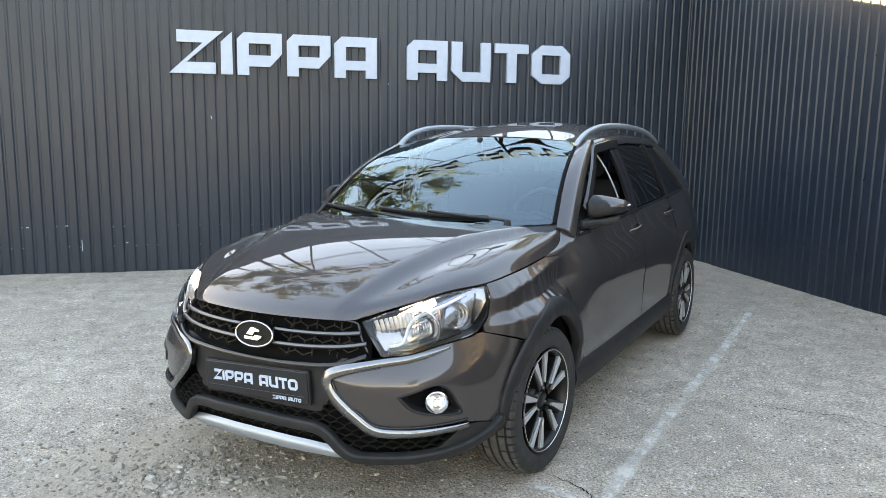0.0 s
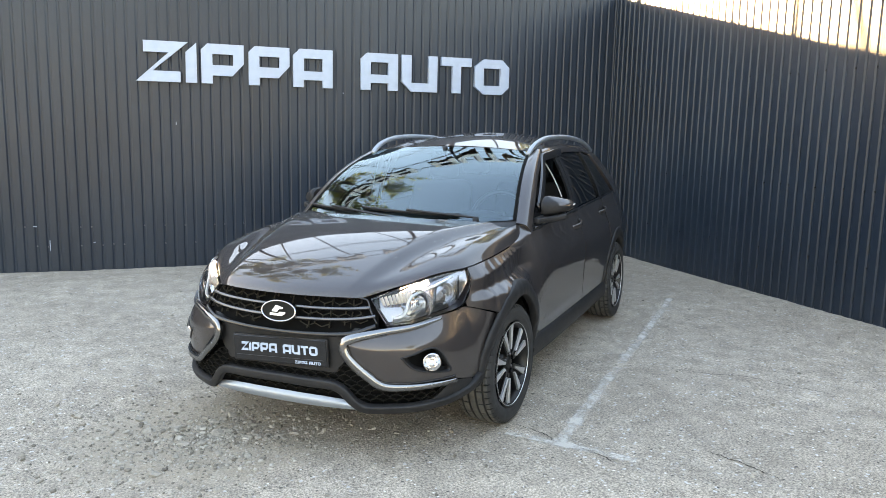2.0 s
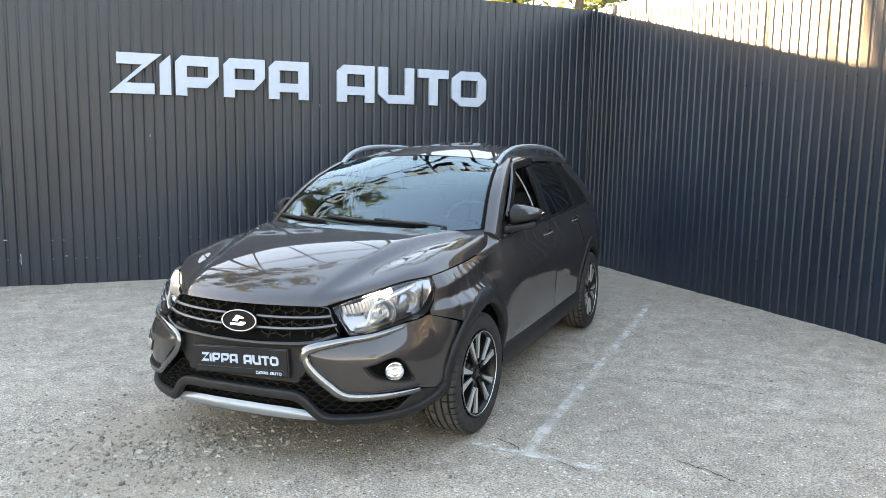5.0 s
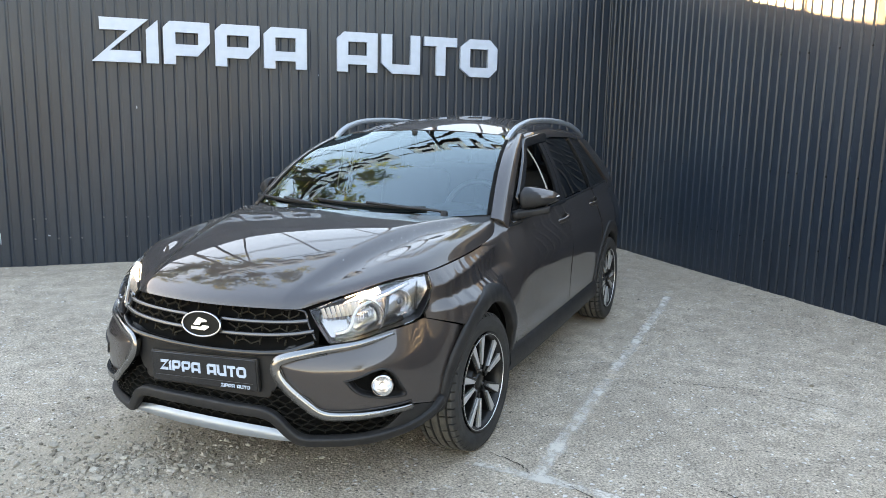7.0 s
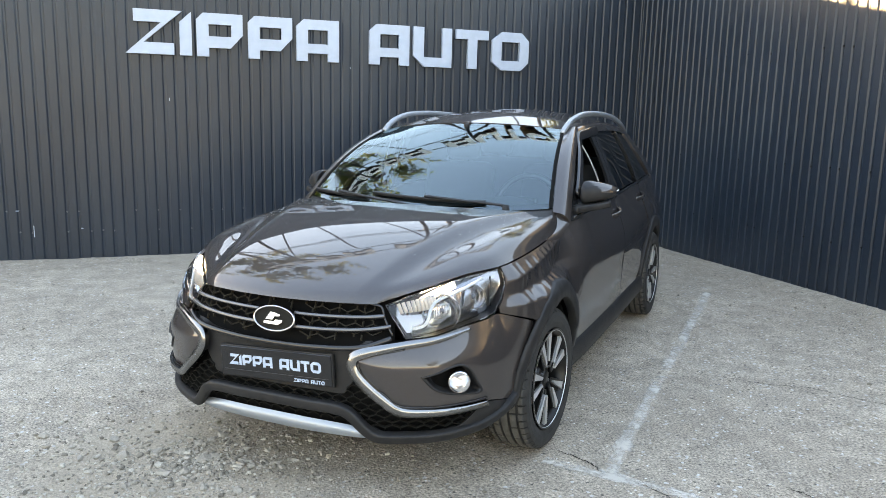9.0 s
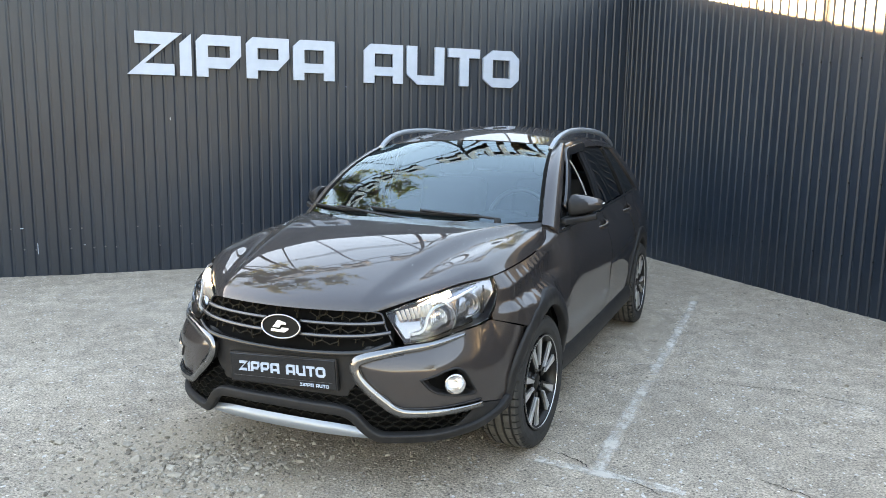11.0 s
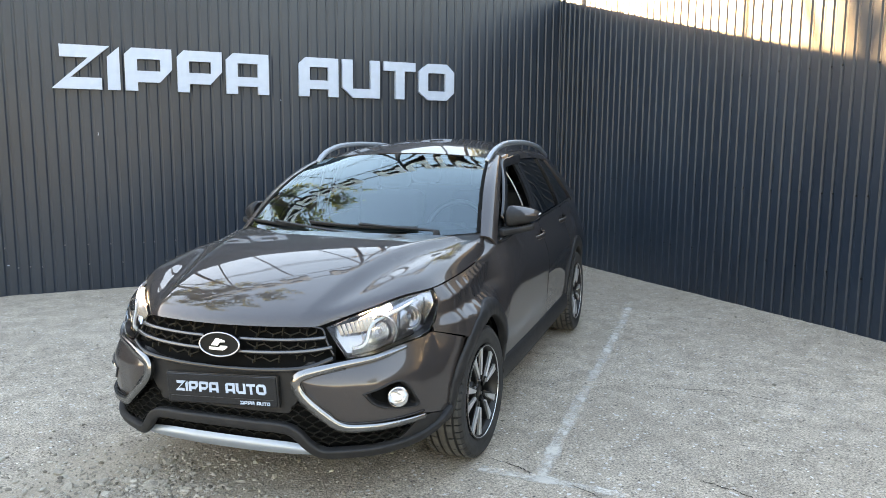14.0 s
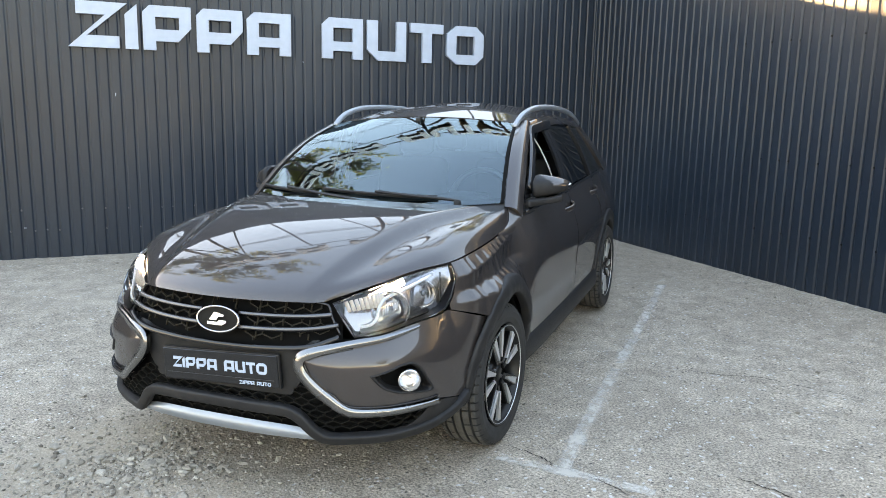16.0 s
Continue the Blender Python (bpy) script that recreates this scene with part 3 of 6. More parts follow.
def mirrored(vf, side):
    if side > 0:
        return vf
    v, f = vf
    return [(x, -y, z) for x, y, z in v], [q[::-1] for q in f]


def skin_patch(ss, low, high, nv, lift=0.0, both=False):
    """P[u][v] on the skin between two height lines."""
    P = []
    for s in ss:
        a, b = low(s), high(s)
        row = [skin(abs(s), a + (b - a) * k / nv, lift(s, k / nv) if callable(lift) else lift) for k in range(nv + 1)]
        if s < 0:
            row = [r * np.array([1, -1, 1]) for r in row]
        P.append(row)
    return P


def line_of(pts):
    xs, ys = [p[0] for p in pts], [p[1] for p in pts]
    q = curve_points(pts, 200)
    o = np.argsort(q[:, 0])
    return lambda s: float(np.interp(s, q[o, 0], q[o, 1]))


car = tagged(new("car"), "dark brown metallic estate car with black cladding, parked", "car")
LR = ((1, "left"), (-1, "right"))
HUB = 0.312
AXLES = (0.0, -2.635)


def arch(x, axle, a, b):
    """Height of a wheel arch's edge over x."""
    t = 1 - ((x - axle + 0.015) / a) ** 2
    return HUB + b * math.sqrt(t) if t > 0 else 0.0


# ---- bonnet ----
BSIDE = curve_points([(0.755, 0.411, 0.770), (0.615, 0.547, 0.818), (0.490, 0.650, 0.855), (0.36, 0.735, 0.870), (0.20, 0.760, 0.881), (0.01, 0.768, 0.893), (-0.20, 0.765, 0.908), (-0.33, 0.760, 0.928), (-0.40, 0.748, 0.957), (-0.452, 0.724, 1.000)], 61)
# lines along the bonnet, nose to screen: middle, crease, foot of its slope, shoulder
BMID = curve_points([(0.842, 0, 0.770), (0.830, 0, 0.794), (0.77, 0, 0.834), (0.65, 0, 0.887), (0.50, 0, 0.934), (0.30, 0, 0.982), (0.10, 0, 1.014), (-0.13, 0, 1.038)], 61)
CREASE = curve_points([(0.800, 0.335, 0.771), (0.785, 0.338, 0.797), (0.735, 0.348, 0.830), (0.655, 0.365, 0.863), (0.523, 0.390, 0.906), (0.394, 0.422, 0.942), (0.246, 0.453, 0.976), (0.105, 0.494, 1.001), (-0.089, 0.576, 1.019), (-0.235, 0.640, 1.023)], 61)
FOOT = curve_points([(0.786, 0.370, 0.770), (0.766, 0.376, 0.793), (0.715, 0.395, 0.822), (0.640, 0.416, 0.846), (0.510, 0.452, 0.883), (0.385, 0.490, 0.914), (0.240, 0.530, 0.944), (0.100, 0.570, 0.969), (-0.100, 0.634, 0.988), (-0.270, 0.672, 0.999)], 61)
LOBE = curve_points([(0.770, 0.392, 0.7695), (0.748, 0.405, 0.789), (0.700, 0.440, 0.814), (0.620, 0.492, 0.842), (0.490, 0.562, 0.880), (0.370, 0.610, 0.914), (0.235, 0.650, 0.938), (0.090, 0.676, 0.957), (-0.120, 0.700, 0.971), (-0.360, 0.714, 0.990)], 61)


def through_knots(knots, at, where, **corners):
    """A smooth line through knots standing at the parameters at, read at where; a corner has a slope of its own before and after its knot."""
    K, A = np.array(knots, float), np.array(at, float)
    T = np.zeros_like(K)
    h = np.diff(A)
    D = np.diff(K, axis=0) / h[:, None]
    T[1:-1] = (D[:-1] * h[1:, None] + D[1:] * h[:-1, None]) / (h[:-1] + h[1:])[:, None]
    T[0], T[-1] = D[0], D[-1]
    enter, leave = T.copy(), T.copy()
    for i, tangent in corners.get("enter", ()):
        enter[i] = D[i - 1] * tangent
    for i, tangent in corners.get("leave", ()):
        leave[i] = D[i] * tangent
    out = []
    for w in where:
        i = min(max(int(np.searchsorted(A, w, "right")) - 1, 0), len(A) - 2)
        q = (w - A[i]) / h[i]
        out.append((2 * q**3 - 3 * q**2 + 1) * K[i] + (q**3 - 2 * q**2 + q) * h[i] * leave[i] + (3 * q**2 - 2 * q**3) * K[i + 1] + (q**3 - q**2) * h[i] * enter[i + 1])
    return np.array(out)


BOW = np.array([1.9, 1.0, 1.9])


def bonnet():
    """Cross lines through the five long lines; the shoulder rolls over to the shut line."""
    at = [0.0, 0.50, 0.62, 0.80, 0.92, 1.0]
    at = [-a for a in at[:0:-1]] + at
    flip = np.array([1, -1, 1])
    P = []
    for i in range(61):
        c, k, f, l, b = BMID[i], CREASE[i], FOOT[i], LOBE[i], BSIDE[i]
        roll = l + (b - l) * np.array([0.62, 0.66, 0.34])
        half = [c, k, f, l, roll, b]
        row = through_knots([h * flip for h in half[:0:-1]] + half, at, np.linspace(-1, 1, 177), enter=((6, BOW), (4, 1.0)), leave=((4, BOW), (6, 1.0)))
        ker = np.array([1, 4, 6, 4, 1]) / 16
        soft = row.copy()
        for _ in range(2):
            for a in range(3):
                soft[2:-2, a] = np.convolve(soft[:, a], ker, "valid")
        P.append(soft[::2])
    return P


v, f = grid(bonnet(), 0.018, out=(0, 0, 1))
hood = mesh_object("bonnet", v, f, PAINT, car)
# dried drops and dirt towards the windscreen
pieces = []
rows = bonnet()
spots = random.Random(9)
for _ in range(420):
    i = int(60 * (1 - abs(spots.gauss(0, 0.22)) % 0.95))
    j = spots.randrange(12, len(rows[0]) - 13)
    p = Vector(rows[min(i, 59)][j]).lerp(Vector(rows[min(i, 59) + 1][j + 1]), spots.random())
    r = spots.uniform(0.0012, 0.0032)
    ring = [(p.x + r * math.cos(k * 1.047), p.y + r * math.sin(k * 1.047), p.z - 0.0004) for k in range(6)]
    pieces.append((ring + [(p.x, p.y, p.z + r * 0.45)], [(k, (k + 1) % 6, 6) for k in range(6)]))
for sgn in (-1, 1):
    part("washer_nozzle", bevel_box((0.030, 0.016, 0.012), (0.069, 0.206 * sgn, 1.010), 0.004, 2), PLASTIC, hood, "black washer nozzle", smooth=True)
drops = mesh_object("dirt_specks", *joined(pieces), LINING, hood, "scattered dried drops and dirt")
drops["kind"] = "stuff"

# ---- front wings, doors, rear quarters ----
XSIDE = lambda x: float(np.interp(x, BSIDE[::-1, 0], BSIDE[::-1, 2]))
YSIDE = lambda x: float(np.interp(x, BSIDE[::-1, 0], BSIDE[::-1, 1]))
SEAM = line_of([(0.97, 0.702), (1.11, 0.66), (1.233, 0.619), (1.36, 0.60)])
LAMP_EDGE = line_of([(0.955, 0.697), (0.985, 0.707), (1.028, 0.748), (1.047, 0.794), (1.058, 0.835), (1.064, 0.862)])
BELT = lambda x: 0.962 + 0.032 * (-x - 0.5)
WELL_OUT, WELL_IN = (0.405, 0.445), (0.345, 0.362)


def wing(side):
    P = []
    xs = [0.424 - 0.08 * k / 24 for k in range(24)] + [0.344 - 0.824 * k / 80 for k in range(81)]
    for x in xs:
        s = s_at(x)
        top = XSIDE(x) - 0.004 if s > 1.062 else max(LAMP_EDGE(s) - 0.004, SEAM(s) + 0.006)
        low = max(0.36, arch(x, 0, WELL_OUT[0] - 0.02, WELL_OUT[1] - 0.02), SEAM(s) + 0.003 if x > 0.2 else 0)
        miss = np.zeros(3) if s <= 1.062 else np.array([0, YSIDE(x) + 0.006 - skin(s, top)[1], 0]) if x > -0.37 else np.array([0, max(YSIDE(max(x, -0.41)) + 0.006, 0.70) - skin(s, top)[1], 0]) * max(0, 1 - (-x - 0.37) / 0.12)
        if x < -0.30:
            top = min(top, BELT(x) - 0.01 + 0.02)
        row = []
        for k in range(81):
            t = k / 80
            z = low + (top - low) * t
            rim = arch(x, 0, WELL_OUT[0] - 0.02, WELL_OUT[1] - 0.02)
            lift = 0.030 * math.exp(-(((z - rim) / 0.075) ** 2)) * max(0, min(1, (rim - 0.4) / 0.3)) if rim else 0.0
            row.append(skin(s, z, lift * (1 - t**6)) + miss * t**8)
        P.append(row)
    return grid(P, 0.016, side)


def door(side, x0, x1, curve0, curve1, nx=44):
    """A door's lower panel between its two slightly bowed seams."""
    P = []
    for k in range(nx + 1):
        u = k / nx
        row = []
        for j in range(25):
            t = j / 24
            xa = x0 + curve0 * math.sin(math.pi * t)
            xb = x1 + curve1 * math.sin(math.pi * t)
            x = xa + (xb - xa) * u
            low = max(0.365, arch(x, AXLES[1], WELL_OUT[0] - 0.02, WELL_OUT[1] - 0.02))
            z = low + (BELT(x) - low) * t
            # the pressed diagonal hollow along the side
            hollow = 0.004 * math.exp(-(((z - (0.60 + 0.07 * (x + 1.4))) / 0.075) ** 2)) * min(1, (x0 - x) / 0.3 + 0.15, 1)
            zc = 0.875 + 0.03 * (-x - 0.48)
            fade = max(0, 1 - (-x - 0.48) / 2.2)
            crease = (0.0025 * math.exp(-(((z - zc) / 0.030) ** 2)) - 0.002 * math.exp(-(((z - zc + 0.062) / 0.034) ** 2))) * fade * (1 - t**6)
            row.append(skin(s_at(x), z, crease - hollow))
        P.append(row)
    return grid(P, 0.016, side)


def quarter(side):
    P = []
    ss = np.linspace(s_at(-2.37), s_at(-3.34), 50)
    for s in ss:
        x = float(np.interp(s, ALONG, OUT[:, 0]))
        low = max(0.40, arch(x, AXLES[1], WELL_OUT[0] - 0.02, WELL_OUT[1] - 0.02))
        P.append([skin(s, low + (BELT(max(x, -3.1)) - low) * j / 24) for j in range(25)])
    return grid(P, 0.016, side)


def door_handle(side, x, z):
    p = skin(s_at(x), z)
    bar = np.array([p + np.array([dx, 0.030 - 0.9 * dx * dx * 4, 0.16 * -dx]) for dx in np.linspace(0.10, -0.10, 15)])
    return mirrored(sweep(bar, (0, 1, 0.1), rounded(0.018, 0.028)), side)


def handle_cup(side, x, z):
    ring = []
    for k in range(20):
        a = 2 * math.pi * k / 20
        xx, zz = x + 0.055 * math.cos(a), z + 0.032 * math.sin(a)
        ring.append((xx, zz))
    verts = [skin(s_at(a), b, 0.003) for a, b in ring] + [skin(s_at(x + (a - x) * 0.8), z + (b - z) * 0.75, -0.004) for a, b in ring]
    faces = [(i, (i + 1) % 20, 20 + (i + 1) % 20, 20 + i) for i in range(20)] + [tuple(range(20, 40))]
    return mirrored((verts, faces), side)


for side, word in LR:
    mesh_object("front_wing", *wing(side), PAINT, car)
    for name, x0, x1, c0, c1, hx in (("front_door", -0.488, -1.515, 0.055, 0.03, -1.40), ("rear_door", -1.523, -2.362, 0.03, 0.02, -2.25)):
        d = mesh_object(name, *door(side, x0, x1, c0, c1), PAINT, car)
        mesh_object("handle", *door_handle(side, hx - 0.01, 0.905 + 0.03 * (-hx - 1.4)), PAINT, d, "body-coloured door handle")
        mesh_object("handle_cup", *handle_cup(side, hx + 0.02, 0.902 + 0.03 * (-hx - 1.4)), PAINT, d)
    mesh_object("rear_quarter", *quarter(side), PAINT, car)


# ---- black cladding: arches and sills ----
def arch_band(side, axle, t0, t1):
    P = []
    for k in range(61):
        a = radians(t0 + (t1 - t0) * k / 60)
        row = []
        for j, lift in ((0, -0.03), (0.0, 0.004), (0.06, 0.011), (0.5, 0.013), (0.92, 0.011), (1.0, 0.005), (1.0, -0.004)):
            ra, rb = WELL_IN[0] + (WELL_OUT[0] - WELL_IN[0]) * j, WELL_IN[1] + (WELL_OUT[1] - WELL_IN[1]) * j
            flare = 0.030 * max(0, math.sin(a)) ** 1.5 if axle == 0 else 0.0
            x, z = axle - 0.015 - 0.4 * flare + ra * math.cos(a), HUB + rb * math.sin(a)
            row.append(skin(s_at(x), max(z, 0.2), lift + flare))
        P.append(row)
    return grid(P, 0.0, side, out=(0, 1, 0))


def sill(side):
    P = []
    for k in range(31):
        x = -0.36 - 1.90 * k / 30
        P.append([skin(s_at(x), z, l) for z, l in ((0.205, -0.06), (0.21, 0.0), (0.25, 0.03), (0.30, 0.03), (0.345, 0.016), (0.362, 0.004), (0.364, -0.01))])
    return grid(P, 0.0, side, out=(0, 1, 0))


def wheel_house(side, axle):
    P = []
    for k in range(41):
        a = radians(8 + 164 * k / 40)
        P.append([(axle - 0.015 + 0.352 * math.cos(a), y, HUB + 0.37 * math.sin(a)) for y in (0.83, 0.7, 0.55, 0.5)])
    v, f = grid(P, 0.0, side, out=(0, 0, -1))
    n = len(v)
    disc = [(axle - 0.015 + 0.352 * math.cos(a), 0.5 * side, HUB + (0.37 if math.sin(a) > 0 else 0.10) * math.sin(a)) for a in np.linspace(0, 2 * math.pi, 32, endpoint=False)]
    return joined([(v, f), (disc, [tuple(range(32))])])


for side, word in LR:
    mesh_object("arch_cladding", *arch_band(side, AXLES[0], -3, 187), PLASTIC, car, "grained black wheel arch cladding")
    mesh_object("arch_cladding", *arch_band(side, AXLES[1], -8, 187), PLASTIC, car, "grained black wheel arch cladding")
    mesh_object("sill_cladding", *sill(side), PLASTIC, car, "grained black sill cladding")
    for axle in AXLES:
        mesh_object("wheel_house", *wheel_house(side, axle), MATT, car)


# ---- wheels ----
def tyre_mesh():
    prof = [(0.222, 0.085), (0.232, 0.094), (0.255, 0.101), (0.280, 0.1025), (0.298, 0.098), (0.308, 0.088)]
    tread = [(0.3135, 0.082), (0.3148, 0.066), (0.3040, 0.0645), (0.3040, 0.0545), (0.3157, 0.053), (0.3166, 0.027), (0.3050, 0.0255), (0.3050, 0.0150), (0.317, 0.0135)]
    full = prof + tread + [(r, -y) for r, y in tread[::-1]] + [(r, -y) for r, y in prof[::-1]]
    turns = [(2 * math.pi * (b + share) / 52, slot) for b in range(52) for share, slot in ((0.0, 1), (0.15, 1), (0.20, 0), (0.95, 0))]
    n = len(turns)
    verts, faces = [], []
    k = len(full)
    for i, (a, slot) in enumerate(turns):
        for r, y in full:
            shoulder = 0.065 < abs(y) < 0.095 and r > 0.3055
            inner = 0.026 < abs(y) < 0.054 and r > 0.3055 and (i // 4) % 2 == 0
            notch = 0.009 if slot and (shoulder or inner) else 0.0
            verts.append(((r - notch) * math.cos(a + abs(y) * 0.35), y, (r - notch) * math.sin(a + abs(y) * 0.35)))
    for i in range(n):
        i2 = (i + 1) % n
        for j in range(k - 1):
            faces.append((i * k + j, i * k + j + 1, i2 * k + j + 1, i2 * k + j))
    return verts, faces


def bar_prism(outline, y0, y1, chamfer=0.004):
    """A bar whose outline lies in the wheel's plane, from depth y0 out to y1, its face chamfered."""
    o = np.array(outline)
    c = o.mean(0)
    inner = c + (o - c) * (1 - chamfer / 0.02)
    k = len(o)
    verts = [(x, y0, z) for x, z in o] + [(x, y1 - chamfer * 0.6, z) for x, z in o] + [(x, y1, z) for x, z in inner]
    faces = [tuple(range(2 * k, 3 * k))]
    for i in range(k):
        i2 = (i + 1) % k
        faces += [(i, i2, k + i2, k + i), (k + i, k + i2, 2 * k + i2, 2 * k + i)]
    return verts, faces


def polar(r, deg):
    return (r * math.cos(radians(deg)), r * math.sin(radians(deg)))


def wheel_thing(x, side, spin):
    w = new("wheel")
    w.parent = car
    w.location = (x, side * 0.768, HUB)
    w.rotation_euler = (0, radians(spin), (0 if side > 0 else math.pi) - (radians(3.0) if x == 0.0 else 0.0))
    mesh_object("tyre", *tyre_mesh(), RUBBER, w, "dusty black tyre with grooved tread", smooth=False)
    barrel = lathe([(0.2, -0.09), (0.215, -0.09), (0.20, -0.07), (0.197, 0.04), (0.203, 0.07), (0.212, 0.093), (0.222, 0.1000), (0.226, 0.099)], 64)
    mesh_object("rim", *barrel, RIMBLACK, w, "black and machined alloy rim")
    mesh_object("rim_lip", *lathe([(0.2162, 0.092), (0.2166, 0.0985), (0.2180, 0.0998), (0.2190, 0.097)], 72), MACHINED, w)
    hub = lathe([(0.0, 0.074), (0.028, 0.074), (0.032, 0.070), (0.036, 0.062), (0.062, 0.064), (0.072, 0.058), (0.078, 0.02)], 40)
    mesh_object("hub", *hub, RIMBLACK, w)
    mesh_object("brake_disc", *lathe([(0.06, -0.01), (0.13, -0.01), (0.13, -0.03), (0.06, -0.03)], 40), SATIN, w)
    for k in range(5):
        a = 90 + 72 * k
        body = []
        for sgn in (-1, 1):
            o = [polar(0.055, a + sgn * 2), polar(0.055, a + sgn * 26), polar(0.208, a + sgn * 20.5), polar(0.208, a + sgn * 6.5)]
            body.append(bar_prism(o if sgn > 0 else o[::-1], 0.035, 0.078))
        mesh_object("spoke", *joined(body), RIMBLACK, w, smooth=False)
        face = []
        for sgn in (-1, 1):
            o = [polar(0.086, a + sgn * 6.0), polar(0.078, a + sgn * 14.5), polar(0.210, a + sgn * 18.7), polar(0.210, a + sgn * 9.3)]
            face.append(bar_prism(o if sgn > 0 else o[::-1], 0.076, 0.0895, 0.002))
        mesh_object("spoke_face", *joined(face), MACHINED, w, "machined silver spoke face", smooth=False)
    for k in range(4):
        b = polar(0.049, 45 + 90 * k)
        mesh_object("wheel_bolt", *lathe([(0.0, 0.072), (0.007, 0.072), (0.008, 0.06)], 8, centre=(b[0], 0, b[1])), SATIN, w)
    return w


for x, spin in ((0.0, 14), (-2.635, 40)):
    for side, word in LR:
        wheel_thing(x, side, spin)

# ---- front bumper ----
CORNER_TOP = line_of([(0.36, 0.582), (0.427, 0.604), (0.538, 0.638), (0.652, 0.652), (0.80, 0.676), (0.94, 0.688), (0.985, 0.695), (1.11, 0.656), (1.233, 0.616), (1.27, 0.611)])
CORNER_LOW_S = [0.36, 0.375, 0.412, 0.45, 0.49, 0.53, 0.62, 0.86, 1.01, 1.04, 1.06, 1.10, 1.155, 1.24, 1.27]
CORNER_LOW_Z = [0.565, 0.53, 0.485, 0.447, 0.412, 0.394, 0.388, 0.388, 0.352, 0.365, 0.41, 0.49, 0.565, 0.605, 0.608]
FOG = [(0.605, 0.512), (0.66, 0.527), (0.705, 0.542), (0.752, 0.545), (0.788, 0.522), (0.818, 0.472), (0.838, 0.432), (0.79, 0.430), (0.70, 0.443), (0.645, 0.466)]


def inside(s, z, poly):
    hit = False
    for (a, b), (c, d) in zip(poly, poly[1:] + poly[:1]):
        if (b > z) != (d > z) and s < (c - a) * (z - b) / (d - b) + a:
            hit = not hit
    return hit


def corner_low(s):
    return float(np.interp(s, CORNER_LOW_S, CORNER_LOW_Z))


def relief(s, t):
    """How far the corner panel stands out: a ridge two thirds of the way up."""
    return 0.020 * math.exp(-(((s - 0.62) / 0.26) ** 2)) * max(0.0, 1.01 - math.sqrt(((t - 0.62) / (0.62 if t < 0.62 else 0.38)) ** 2 + 0.012))


def relief_at(s, z):
    return relief(s, min(1, max(0, (z - corner_low(s)) / (CORNER_TOP(s) - corner_low(s)))))


def bumper_corner(side):
    ss = np.linspace(0.36, 1.262, 160)
    low, bulge = corner_low, relief
    P = skin_patch(ss, low, CORNER_TOP, 60, bulge)

    def keep(i, j):
        s = (ss[i] + ss[i + 1]) / 2
        a, b = low(s), CORNER_TOP(s)
        return not inside(s, a + (b - a) * (j + 0.5) / 60, FOG)

    return grid(P, 0.02, side, keep=keep, out=(0.6, 0.8, 0))


def fog_pocket(side):
    q = curve_points(FOG + FOG[:1], 60)[:-1]
    rings = []
    for shrink, lift in ((1.09, -0.002), (1.07, 0.004), (0.99, 0.006), (0.95, 0.002), (0.9, -0.02), (0.85, -0.06)):
        c = np.array([0.725, 0.490])
        rings.append([skin(a, b, lift + relief_at(a, b)) for a, b in (c + (p - c) * shrink for p in q)])
    k = len(q)
    verts = [p for r in rings for p in r]
    faces = [(r * k + i, r * k + (i + 1) % k, (r + 1) * k + (i + 1) % k, (r + 1) * k + i) for r in range(5) for i in range(k)]
    faces.append(tuple(range(5 * k, 6 * k)))
    return mirrored((verts, faces), side)


def turned_lamp(side, centre, axis, profile, n=32):
    """A lathe round an axis that points out of the lamp."""
    v, f = lathe(profile, n)
    q = Vector((0, 1, 0)).rotation_difference(Vector(axis))
    v = [q @ Vector(p) + Vector(centre) for p in v]
    return mirrored((v, f), side)


